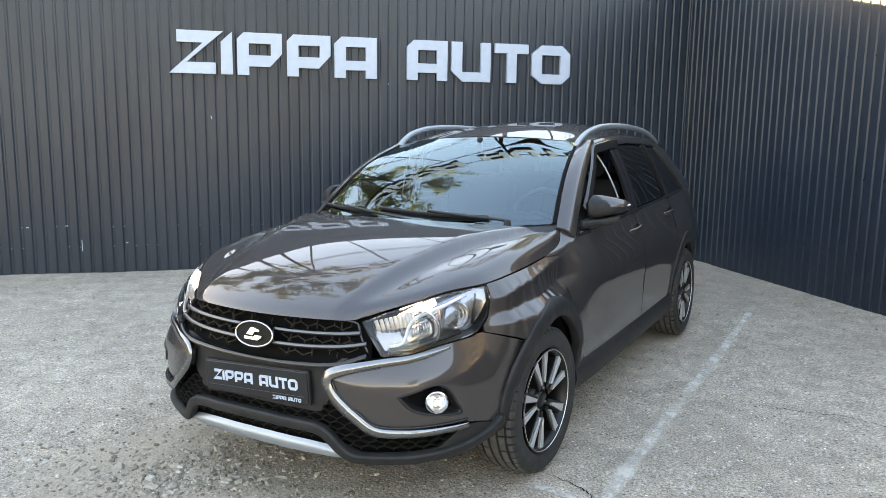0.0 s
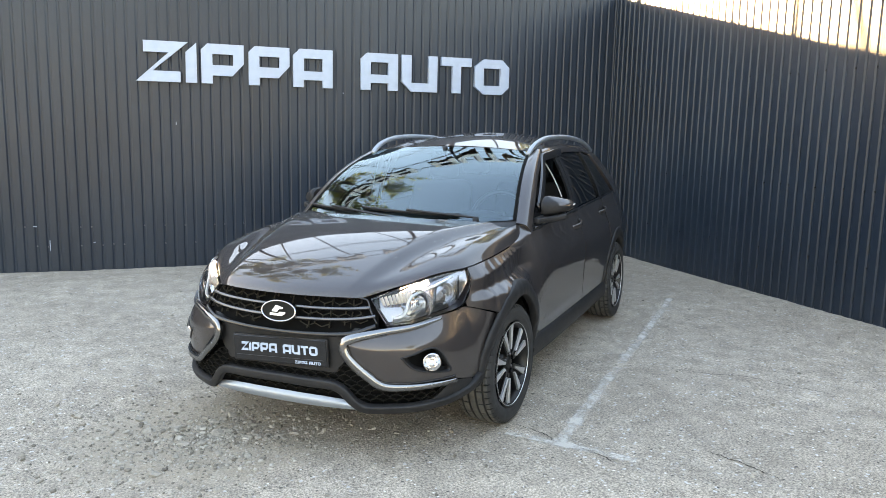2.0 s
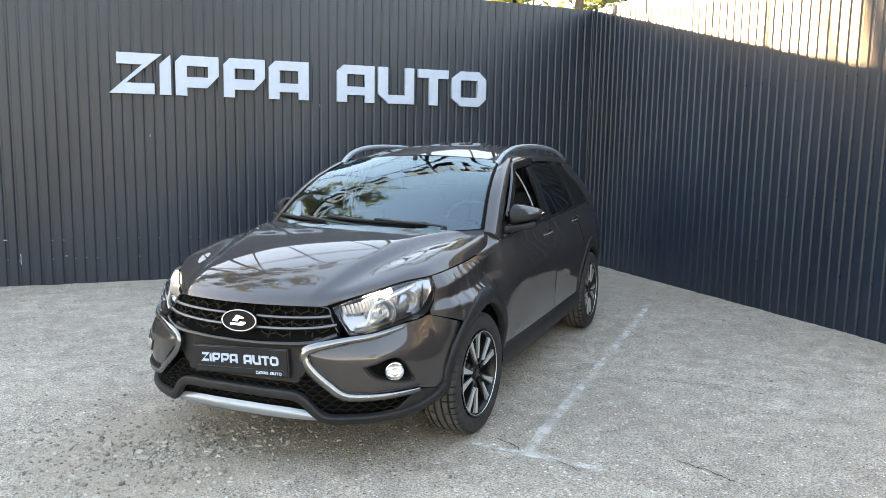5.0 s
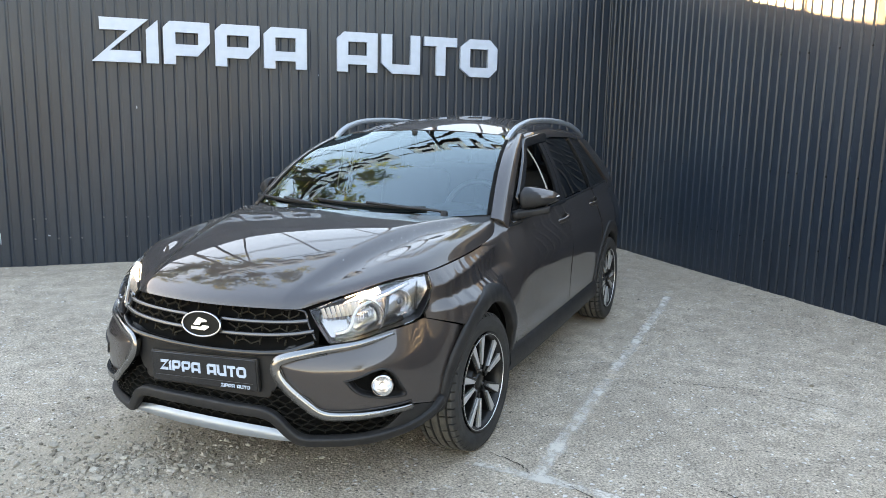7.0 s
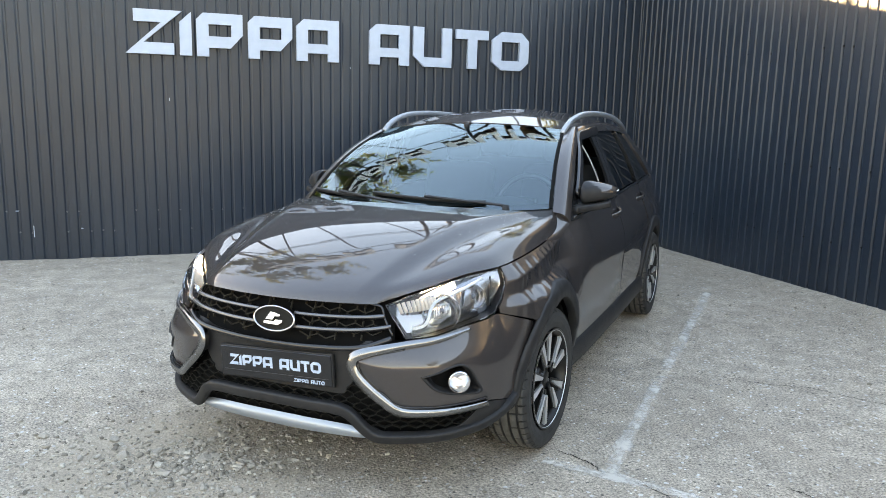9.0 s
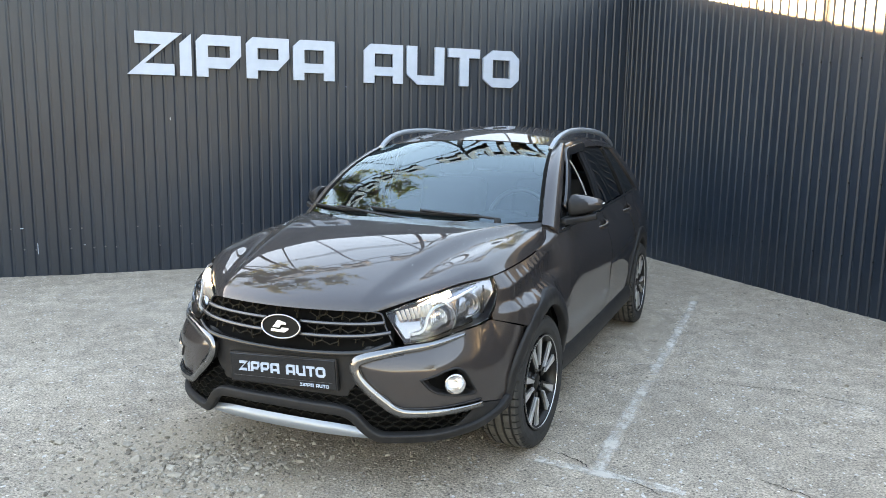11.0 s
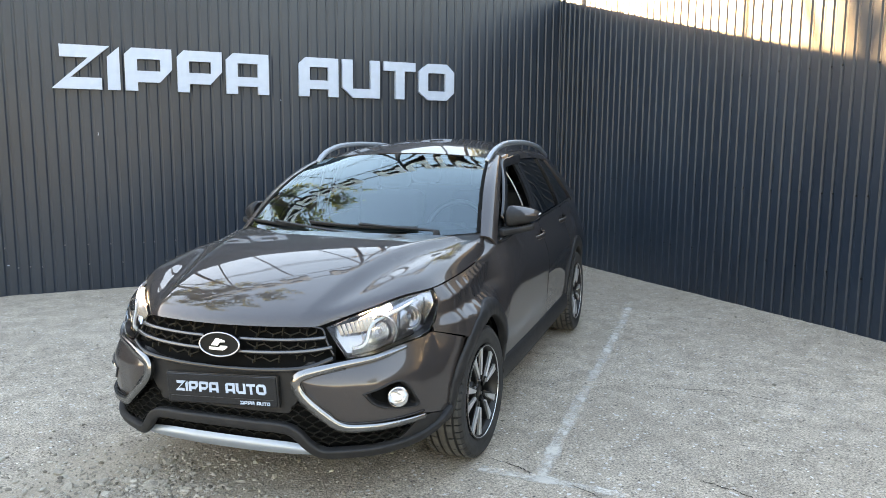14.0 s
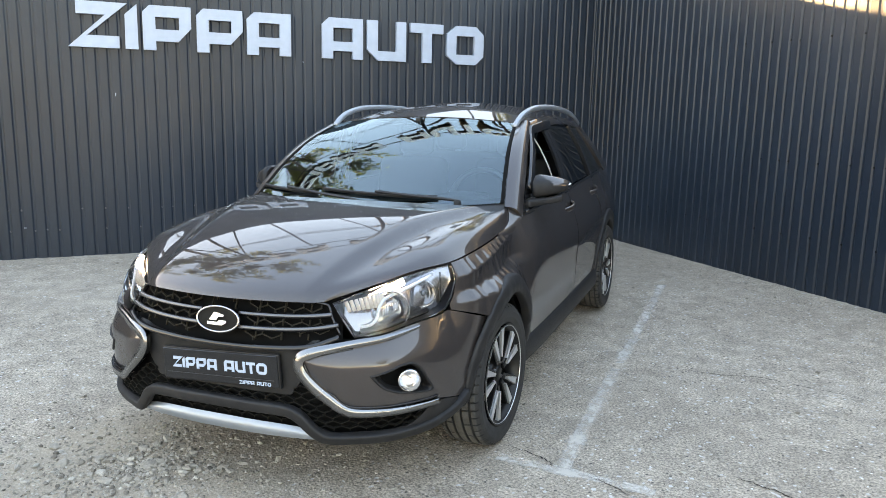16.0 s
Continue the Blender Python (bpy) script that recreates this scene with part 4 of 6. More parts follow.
CHROME_LINE = [(0.81, 0.667), (0.72, 0.652), (0.62, 0.638), (0.538, 0.627), (0.455, 0.612), (0.392, 0.596), (0.357, 0.578), (0.351, 0.550), (0.367, 0.515), (0.412, 0.467), (0.462, 0.423), (0.50, 0.392), (0.54, 0.378), (0.62, 0.376), (0.72, 0.377), (0.80, 0.379), (0.866, 0.381)]
for side, word in LR:
    corner = mesh_object("bumper_corner", *bumper_corner(side), PAINT, car, "painted bumper corner")
    mesh_object("fog_pocket", *fog_pocket(side), PLASTIC, corner, "black recess round the fog lamp")
    fogc = skin(0.742, 0.482, 0.004)
    axis = np.array([0.86, 0.5, 0.0])
    mesh_object("fog_lamp", *turned_lamp(side, fogc - axis * 0.02, axis, [(0.0, -0.01), (0.018, -0.004), (0.030, 0.010), (0.036, 0.028), (0.040, 0.030), (0.043, 0.022), (0.043, -0.02)]), CHROME, corner)
    mesh_object("fog_lens", *turned_lamp(side, fogc - axis * 0.02, axis, [(0.0, 0.042), (0.015, 0.041), (0.028, 0.036), (0.038, 0.029)]), LAMP_GLASS, corner)
    P, N = skin_path(CHROME_LINE, 0.008, 120)
    wide = np.interp(np.linspace(0, 1, 120), [0, 0.08, 0.3, 0.42, 0.55, 0.8, 1], [0.010, 0.018, 0.028, 0.040, 0.040, 0.029, 0.020])
    B = np.cross(np.gradient(P, axis=0), N)
    B /= np.linalg.norm(B, axis=1)[:, None]
    prof = rounded(0.022, 1.0, 3, 0.4)
    verts, faces = [], []
    for p, n, b, w in zip(P, N, B, wide):
        verts += [tuple(p + n * a + b * c * w) for a, c in [(h, y) for h, y in [(x, np.clip(y, -0.5, 0.5)) for x, y in rounded(0.02, 1.0, 3, 0.45)]]]
    k = len(prof)
    faces = [(i * k + j, i * k + (j + 1) % k, (i + 1) * k + (j + 1) % k, (i + 1) * k + j) for i in range(119) for j in range(k)] + [tuple(range(k))[::-1], tuple(119 * k + j for j in range(k))]
    mesh_object("chrome_trim", *mirrored((verts, faces), side), TRIM, car, "chrome strip curving round the bumper corner")
    gap = [(s + (0.020 if 0.42 < k < 0.62 else 0.008 if 0.36 < k < 0.68 else 0.0), z - 0.016 if k < 0.42 else z + 0.018 if k > 0.6 else z) for k, (s, z) in zip(np.linspace(0, 1, len(CHROME_LINE)), CHROME_LINE)]
    P, N = skin_path(gap[3:], 0.0045, 90)
    mesh_object("trim_gap", *mirrored(sweep(P, N, rounded(0.008, 0.007)), side), GLOSS, corner, "thin black joint inside the chrome strip")

# backing, mid panel, meshes, lip and skid plate
ss = np.linspace(-1.0, 1.0, 81)
mesh_object("bumper_core", *grid(skin_patch(ss, lambda s: 0.235, lambda s: 0.63, 10, -0.045), 0.0, out=(1, 0, 0)), MATT, car)
ss = np.linspace(-0.42, 0.42, 61)
mid_low = lambda s: float(np.interp(abs(s), [0, 0.305, 0.357, 0.39, 0.42], [0.425, 0.425, 0.50, 0.578, 0.59]))
mesh_object("bumper_mid_panel", *grid(skin_patch(ss, mid_low, lambda s: 0.588 + 0.10 * max(0, abs(s) - 0.1) ** 1.3, 14, lambda s, t: -0.016 + 0.012 * t**6), 0.03, out=(1, 0, 0)), PLASTIC, car, "black plastic panel behind the plate")
P, N = skin_path([(-0.49, 0.648), (-0.38, 0.614), (-0.2, 0.600), (0, 0.596), (0.2, 0.600), (0.38, 0.614), (0.49, 0.648)], 0.002, 70)
mesh_object("grille_sill", *sweep(P, N, rounded(0.03, 0.020)), GLOSS, car)


def honeycomb(name, s0, s1, z0, z1, cw, ch, lift, ok, label, mat):
    """A net of joined bars on the skin, cell by cell."""
    pieces = []
    rows = int((z1 - z0) / ch) + 1
    for r in range(rows + 1):
        z = z0 + r * ch
        line = []
        n = int((s1 - s0) / cw * 2)
        for i in range(n + 1):
            s = s0 + i * cw / 2
            dz = (0.28 * ch) * (1 if (i + r) % 2 else -1)
            line.append((s, z + dz))
        run = []
        for p in line + [None]:
            if p is not None and ok(*p):
                run.append(p)
            else:
                if len(run) > 1:
                    P, N = skin_path(run, lift, smooth=False)
                    pieces.append(sweep(P, N, [(0.004, -0.0016), (0.004, 0.0016), (-0.008, 0.0016), (-0.008, -0.0016)]))
                run = []
        for i in range(0, n + 1):
            if (i + r) % 2:
                s = s0 + i * cw / 2
                a, b = (s, z + 0.28 * ch), (s, z + 0.72 * ch)
                if ok(*a) and ok(*b):
                    P, N = skin_path([a, b], lift, smooth=False)
                    pieces.append(sweep(P, N, [(0.004, -0.0016), (0.004, 0.0016), (-0.008, 0.0016), (-0.008, -0.0016)]))
    return tagged(mesh_object(name, *joined(pieces), mat, car, label, smooth=False), kind="stuff")


lower_ok = lambda s, z: abs(s) < 0.84 and 0.262 + (0.052 if abs(s) < 0.4 else 0.024) < z < (0.43 if abs(s) < 0.30 else float(np.interp(abs(s), [0.30, 0.38, 0.49, 0.55, 0.86], [0.45, 0.49, 0.39, 0.368, 0.366])))
honeycomb("lower_mesh", -0.87, 0.87, 0.268, 0.50, 0.058, 0.0215, -0.012, lower_ok, "black honeycomb mesh in the lower intake", MESHBLACK)
LIP = [(-1.05, 0.355), (-0.99, 0.32), (-0.90, 0.297), (-0.77, 0.28), (-0.62, 0.27), (-0.47, 0.267), (-0.425, 0.275), (-0.385, 0.308), (-0.345, 0.352), (-0.30, 0.372), (-0.16, 0.375), (0, 0.376)]
LIP = LIP + [(-s, z) for s, z in LIP[-2::-1]]
P, N = skin_path(LIP, 0.006, 160)
mesh_object("bumper_lip", *sweep(P, N, rounded(0.036, 0.042, 3, 0.26)), PLASTIC, car, "grained black bumper lip")
for side, word in LR:
    ss = np.linspace(0.395, 1.055, 40)
    lowz = lambda s: float(np.interp(s, [0.395, 0.45, 0.8, 1.055], [0.27, 0.24, 0.245, 0.27]))
    topz = lambda s: float(np.interp(s, [0.395, 0.44, 0.62, 0.76, 0.85, 0.92, 1.01, 1.055], [0.30, 0.27, 0.272, 0.305, 0.376, 0.370, 0.348, 0.366]))
    mesh_object("bumper_corner_lower", *grid(skin_patch(ss, lowz, topz, 8, lambda s, t: 0.008 * math.sin(math.pi * t)), 0.04, side, out=(0.7, 0.7, 0)), PLASTIC, car, "grained black lower bumper corner")
ss = np.linspace(-0.405, 0.405, 61)
sk_top = lambda s: 0.304 - 0.018 * (abs(s) / 0.405) ** 6
sk_low = lambda s: 0.249 + 0.008 * (abs(s) / 0.405) ** 2
mesh_object("skid_plate", *grid(skin_patch(ss, sk_low, sk_top, 10, lambda s, t: 0.004 + 0.010 * math.sin(math.pi * t) - 0.02 * t), 0.03, out=(1, 0, 0)), SILVER, car, "silver painted skid plate")

# ---- grille ----
GEDGE = lambda z: 0.435 + (0.765 - z) / 0.12 * 0.06
ss = np.linspace(-0.50, 0.50, 61)
mesh_object("grille_back", *grid(skin_patch(ss, lambda s: 0.59, lambda s: 0.775, 10, -0.035), 0.0, out=(1, 0, 0)), MATT, car)
grille = new("grille")
grille.parent = car
honeycomb("grille_mesh", -0.488, 0.488, 0.612, 0.765, 0.0750, 0.0248, -0.012, lambda s, z: abs(s) < GEDGE(z) - 0.01 and 0.612 + 0.05 * (abs(s) / 0.49) ** 2 < z < 0.757 and not (abs(s) < 0.095 and z < 0.73), "black honeycomb grille mesh", GRILLEBAR)
for z0, half in ((0.712, 0.462), (0.664, 0.488)):
    for sgn in (-1, 1):
        pts = [(sgn * (0.085 + (half - 0.085) * k / 6), z0 + (0.014 if z0 > 0.7 else 0.026) * (k / 6) ** 2.5) for k in range(7)]
        P, N = skin_path(pts, 0.002, 30)
        mesh_object("grille_bar", *sweep(P, N, rounded(0.022, 0.020, 3, 0.45)), GLOSS, grille)
        P, N = skin_path([(s, z + 0.003) for s, z in pts], 0.0115, 30)
        mesh_object("grille_bar_trim", *sweep(P, N, rounded(0.006, 0.011, 3, 0.45)), SATIN, grille, "grey metal edge of a grille bar")
P, N = skin_path([(-0.495, 0.655), (-0.465, 0.71), (-0.44, 0.758), (-0.2, 0.762), (0, 0.762), (0.2, 0.762), (0.44, 0.758), (0.465, 0.71), (0.495, 0.655)], -0.004, 100)
mesh_object("grille_surround", *sweep(P, N, rounded(0.02, 0.008)), GLOSS, grille)
for k in range(-4, 5):
    s = 0.106 * k + 0.053
    if abs(s) > 0.46:
        continue
    for z0, z1 in ((0.622, 0.654), (0.672, 0.703), (0.720, 0.756)):
        if abs(s) < 0.11 and z0 < 0.71:
            continue
        P, N = skin_path([(s, z0 + 0.02 * (abs(s) / 0.49) ** 2), (s, z1)], -0.010, 3, smooth=False)
        mesh_object("grille_rib", *sweep(P, N, rounded(0.010, 0.005, 1, 0.3)), GRILLEBAR, grille)
# oval badge, plain
e = np.array([0.852, 0.008, 0.688])
tilt = Matrix.Rotation(radians(-14), 4, "Y")


def badge_ring(rx, rz, profile, n=48):
    path, nor = [], []
    for k in range(n):
        a = 2 * math.pi * k / n
        path.append((0, rx * math.cos(a), rz * math.sin(a)))
        nor.append((1, 0, 0))
    v, f = sweep(path, nor, profile, closed=True)
    return [tilt @ Vector(p) + Vector(e) for p in v], f


badge = mesh_object("badge", *badge_ring(0.094, 0.047, rounded(0.014, 0.0085, 3, 0.45)), BADGE_CHROME, car, "chrome oval badge")
v = [tilt @ Vector((0.000, 0.09 * math.cos(a), 0.044 * math.sin(a))) + Vector(e) for a in np.linspace(0, 2 * math.pi, 40, endpoint=False)]
mesh_object("badge_field", v, [tuple(range(40))], MESHBLACK, badge, "black badge field")
for loop in ([(-0.052, -0.026), (0.030, -0.026), (0.052, -0.012), (0.052, -0.004), (0.012, -0.004), (0.004, -0.013), (-0.052, -0.013)], [(-0.044, -0.006), (-0.004, -0.006), (0.006, 0.010), (0.034, 0.012), (0.034, 0.020), (-0.004, 0.028), (-0.020, 0.028)]):
    bm = plate([[(0.82 * x, 0.86 * z) for x, z in loop]], 0.008)
    bmesh.ops.rotate(bm, cent=(0, 0, 0), matrix=Matrix.Rotation(radians(90), 3, "Z"), verts=bm.verts)
    bmesh.ops.translate(bm, vec=(0.008, 0, 0), verts=bm.verts)
    part("badge_shape", bm, BADGE_CHROME, badge, "plain chrome shape").data.transform(Matrix.Translation(e) @ tilt)

# ---- plate with the dealer's lettering ----
pl = new("number_plate")
pl.parent = car
pl.location, pl.rotation_euler = (0.856, 0.009, 0.503), (0, radians(-3), radians(90))
# in the plate's own axes x runs to the car's left, -y out of its face
part("plate_frame", bevel_box((0.532, 0.016, 0.132), (0, 0.006, 0), 0.004, 2), PLASTIC, pl)
part("plate_field", bevel_box((0.520, 0.006, 0.120), (0, -0.004, 0), 0.002, 1), GLOSS, pl, "black dealer plate")
total = 3.51 + 0.73
for left, loops in SHAPES:
    for k, cx, cz in ((0.437 / total, -0.002, 0.008), (0.142 / total, 0.158, -0.049)):
        small = [[((x + left + 0.73) * k, z * k) for x, z in loop] for loop in loops]
        bm = plate(small, 0.0015)
        bmesh.ops.translate(bm, vec=(cx - total * k / 2, -0.0085, cz - 0.2 * k), verts=bm.verts)
        part("plate_letter", bm, LETTER, pl)
part("plate_rule", bevel_box((0.49, 0.001, 0.0012), (0, -0.0075, -0.033), 0), SATIN, pl)


# ---- headlamps ----
LAMP_TOP = [(0.463, 0.764), (0.57, 0.789), (0.671, 0.815), (0.77, 0.839), (0.853, 0.854), (0.96, 0.862), (1.056, 0.858)]
LAMP_LOW = [(0.540, 0.648), (0.60, 0.651), (0.652, 0.657), (0.80, 0.682), (0.92, 0.695), (0.98, 0.710), (1.022, 0.752), (1.045, 0.80)]



def lamp_patch(lift, nv=14, shrink=0.0):
    a, b = curve_points(LAMP_TOP, 41), curve_points(LAMP_LOW, 41)
    P = []
    for k in range(41):
        edge = skin(a[k][0], a[k][1])
        near = BSIDE[np.argmin(np.linalg.norm((BSIDE - edge)[:, :2], axis=1))] + np.array([0.004, 0.004, -0.008])
        row = []
        for j in range(nv + 1):
            t = j / nv
            t = shrink + (1 - 2 * shrink) * t
            q = b[k] + (a[k] - b[k]) * t
            p = skin(q[0], q[1], lift * (1 if lift > -0.02 else 1 - 0.75 * (k / 40) ** 3) + 0.014 * math.sin(math.pi * t) * math.sin(math.pi * k / 40))
            row.append(p + (near - edge) * t**3 * min(1, k / 6, (40 - k) / 4))
        P.append(row)
    return P


for side, word in LR:
    hl = new("headlamp")
    hl.parent = car
    mesh_object("lens", *grid(lamp_patch(0.004), 0.01, side, out=(0.6, 0.6, 0.5)), LAMP_GLASS, hl, "clear headlamp lens")
    mesh_object("housing", *grid(lamp_patch(-0.075), 0.0, side, out=(0.6, 0.6, 0.5)), LAMPBACK, hl, "bright metallised lamp housing")
    v, f = grid(lamp_patch(-0.003), 0.075, side, out=(0.6, 0.6, 0.5), keep=lambda i, j: False)
    mesh_object("bezel", v, f, SATIN, hl)
    axis = np.array([0.9, 0.43, 0.0])
    bowl = [(0.0, -0.03), (0.02, -0.028), (0.038, -0.018), (0.050, 0.0), (0.056, 0.018), (0.060, 0.02), (0.060, 0.0)]
    for s, z, k in ((0.715, 0.728, 1.22), (0.915, 0.765, 0.88)):
        c = skin(s, z, -0.052)
        mesh_object("reflector", *turned_lamp(side, c, axis, [(r * k, y * k) for r, y in bowl]), CHROME, hl, "bright reflector bowl")
        mesh_object("bulb_cap", *turned_lamp(side, c, axis, [(0.0, 0.012), (0.010, 0.010), (0.013, 0.0), (0.013, -0.028)]), SATIN, hl)
    for s, k in ((0.815, 1.0), (1.0, 0.6)):
        P, N = skin_path([(s - 0.01, 0.700 + 0.09 * (s - 0.8)), (s + 0.005, 0.76 + 0.1 * (s - 0.8)), (s + 0.02, 0.80 + 0.15 * (s - 0.8))], -0.045, 10)
        mesh_object("lamp_divider", *mirrored(sweep(P, N, rounded(0.03, 0.020 * k, 3, 0.4)), side), GLOSS, hl)
    # indicator block with upright flutes, and the bent light guide
    for k in range(10):
        s = 0.525 + 0.017 * k
        P, N = skin_path([(s, 0.724 + 0.12 * (s - 0.5)), (s - 0.014, 0.756 + 0.24 * (s - 0.5))], -0.03, 6, smooth=False)
        v, f = sweep(P, N, rounded(0.014, 0.0145, 3, 0.5))
        mesh_object("indicator_flute", *mirrored((v, f), side), AMBER, hl)
    P, N = skin_path([(0.562, 0.676), (0.605, 0.684), (0.628, 0.705), (0.642, 0.738), (0.675, 0.768), (0.74, 0.788), (0.85, 0.814), (0.95, 0.836)], -0.022, 50)
    mesh_object("light_guide", *mirrored(sweep(P, N, rounded(0.014, 0.012, 3, 0.45)), side), PALE, hl, "white light guide")
    P, N = skin_path([(0.60, 0.772), (0.66, 0.790), (0.73, 0.808), (0.79, 0.822)], -0.040, 24)
    mesh_object("running_light", *mirrored(sweep(P, N, rounded(0.016, 0.026, 3, 0.45)), side), RUNNING, hl, "warm white running light, lit")
    P, N = skin_path([(0.56, 0.655), (0.66, 0.668), (0.78, 0.690), (0.90, 0.705)], -0.035, 40)
    mesh_object("lower_mask", *mirrored(sweep(P, N, rounded(0.03, 0.022, 3, 0.4)), side), GLOSS, hl, "black lower mask")
    for k in range(7):
        P, N = skin_path([(0.672 + 0.013 * k, 0.700 + 0.003 * k), (0.676 + 0.013 * k, 0.742 + 0.002 * k)], -0.045, 4, smooth=False)
        mesh_object("bowl_flute", *mirrored(sweep(P, N, rounded(0.006, 0.0075, 2, 0.5)), side), CHROME, hl)

# ---- windscreen, pillars, roof ----
WLOW = lambda v: np.array([-0.275 - 0.175 * abs(v) ** 2.2, 0.712 * v, 0.992 + 0.028 * v * v])
WTOP = lambda v: np.array([-1.065 - 0.065 * v * v, 0.570 * v, 1.428 - 0.030 * v * v])


def screen_rows(lift=0.0, v0=-1, v1=1, t0=0.0, t1=1.0, nu=25, nv=49):
    P = []
    for i in range(nu):
        t = t0 + (t1 - t0) * i / (nu - 1)
        row = []
        for j in range(nv):
            v = v0 + (v1 - v0) * j / (nv - 1)
            p = WLOW(v) * (1 - t) + WTOP(v) * t
            bow = 0.056 * (0.60 + 0.40 * v * v) * math.sin(math.pi * t)
            row.append(p + np.array([0.5, 0, 0.86]) * (bow + lift))
        P.append(row)
    return P


ws = mesh_object("windscreen", *grid(screen_rows(), 0.0, out=(0.5, 0, 0.8)), SCREEN_GLASS, car, "clear windscreen reflecting the sky")
ws.visible_shadow = False
for v0, v1, t0, t1, h, m in ((-1, 1, 0.965, 1.0, -0.004, MATT), (-1, -0.975, 0.0, 1.0, 0.003, MATT), (0.975, 1, 0.0, 1.0, 0.003, MATT), (-1, 1, 0.0, 0.05, -0.004, MATT)):
    mesh_object("windscreen_border", *grid(screen_rows(h, v0, v1, t0, t1), 0.0, out=(0.5, 0, 0.8)), m, car, "black border of the windscreen")
# cowl between bonnet and glass
P = []
for b in bonnet()[60][2:-2]:
    w = WLOW(b[1] / 0.712)
    P.append([b + np.array([0.01, 0, -0.03]), b * 0.6 + w * 0.4 + np.array([0, 0, -0.028]), w + np.array([0.0, 0, -0.006]), w + np.array([-0.03, 0, 0.004])])
mesh_object("cowl", *grid(P, 0.0, out=(0, 0, 1)), PLASTIC, car, "black plastic cowl below the windscreen")


def cant(x):
    """The edge between roof and side: half width and height."""
    return float(np.interp(x, [-3.4, -3.1, -2.6, -1.9, -1.4, -1.13, -1.0], [0.47, 0.515, 0.565, 0.600, 0.603, 0.592, 0.60])), float(np.interp(x, [-3.4, -3.1, -2.6, -2.2, -1.8, -1.4, -1.13], [1.30, 1.365, 1.415, 1.436, 1.442, 1.428, 1.398]))


def flank(x, z, lift=0.0):
    """The greenhouse side between belt and cant rail."""
    zb = BELT(x)
    yb = skin(s_at(x), zb)[1]
    yc, zc = cant(x)
    t = min(max((z - zb) / (zc - zb), -0.1), 1.1)
    return np.array([x, yb + (yc - yb) * t + 0.022 * math.sin(math.pi * min(max(t, 0), 1)) + lift, z])


P = []
for i in range(41):
    x = -1.072 - 2.25 * i / 40
    yc, zc = cant(x - 0.06 * (1 - i / 40))
    row = []
    for k in range(-20, 21):
        v = k / 20
        front = 0.062 * v * v * (1 - i / 40)
        row.append((x - front, yc * 0.985 * v, zc + (0.036 + 0.056 * (1 - (1 - min(1, i / 20)) ** 3) * (1 - 0.7 * (i / 40) ** 4)) * (1 - v * v)))
    P.append(row)
mesh_object("roof", *grid(P, 0.015, out=(0, 0, 1)), PAINT, car)

PIN = lambda t: WLOW(1.0) * (1 - t) + WTOP(1.0) * t + np.array([0.5, 0, 0.86]) * (0.056 * math.sin(math.pi * t)) + np.array([0, 0.003, 0])
POUT_A, POUT_B = np.array([-0.50, 0.792, 0.965]), np.array([-1.24, 0.618, 1.402])


def pillar(side):
    P = []
    for i in range(36):
        t = -0.03 + 1.03 * i / 35
        a = PIN(t)
        b = POUT_A * (1 - t) + POUT_B * t + np.array([0.09, 0.025, 0.085]) * math.sin(math.pi * t) * 0.45
        row = []
        for k in range(9):
            u = k / 8
            row.append(a + (b - a) * u + np.array([0.25, 0.6, 0.75]) * 0.020 * math.sin(math.pi * u))
        P.append(row)
    return grid(P, 0.012, side, out=(0.2, 0.8, 0.5))


def wing_corner(side):
    P = []
    for k in range(13):
        u = k / 12
        a = BSIDE[46 + int(round(14 * u))] + np.array([0.002, 0.005, 0.002])
        b = np.array([-0.30, 0.788, 0.885]) * (1 - u) + np.array([-0.497, 0.796, 0.955]) * u
        P.append([a + (b - a) * t + np.array([0.1, 0.4, 0.6]) * 0.003 * math.sin(math.pi * t) for t in np.linspace(0, 1, 7)])
    return grid(P, 0.01, side, out=(0, 0.7, 0.7))


def front_edge(z):
    """x of the front door window's forward edge."""
    t = min(max((z - 0.97) / (1.395 - 0.97), 0), 1)
    b = POUT_A * (1 - t) + POUT_B * t + np.array([0.09, 0.025, 0.085]) * math.sin(math.pi * t) * 0.45
    return b[0] - 0.012


def pane(side, x_front, x_back, top, lift, skirt=0.0, nz=17, nx=25):
    P = []
    for i in range(nz):
        row = []
        for j in range(nx):
            u = j / (nx - 1)
            t = i / (nz - 1)
            zt = top
            z = 0.945 + (zt - 0.945) * t
            xa, xb = x_front(z), x_back(z)
            x = xa + (xb - xa) * u
            z = BELT(x) - 0.012 + (min(zt, cant(x)[1] - 0.042) - BELT(x) + 0.012) * t
            row.append(flank(x, z, lift))
        P.append(row)
    return grid(P, skirt, side, out=(0, 1, 0.2))


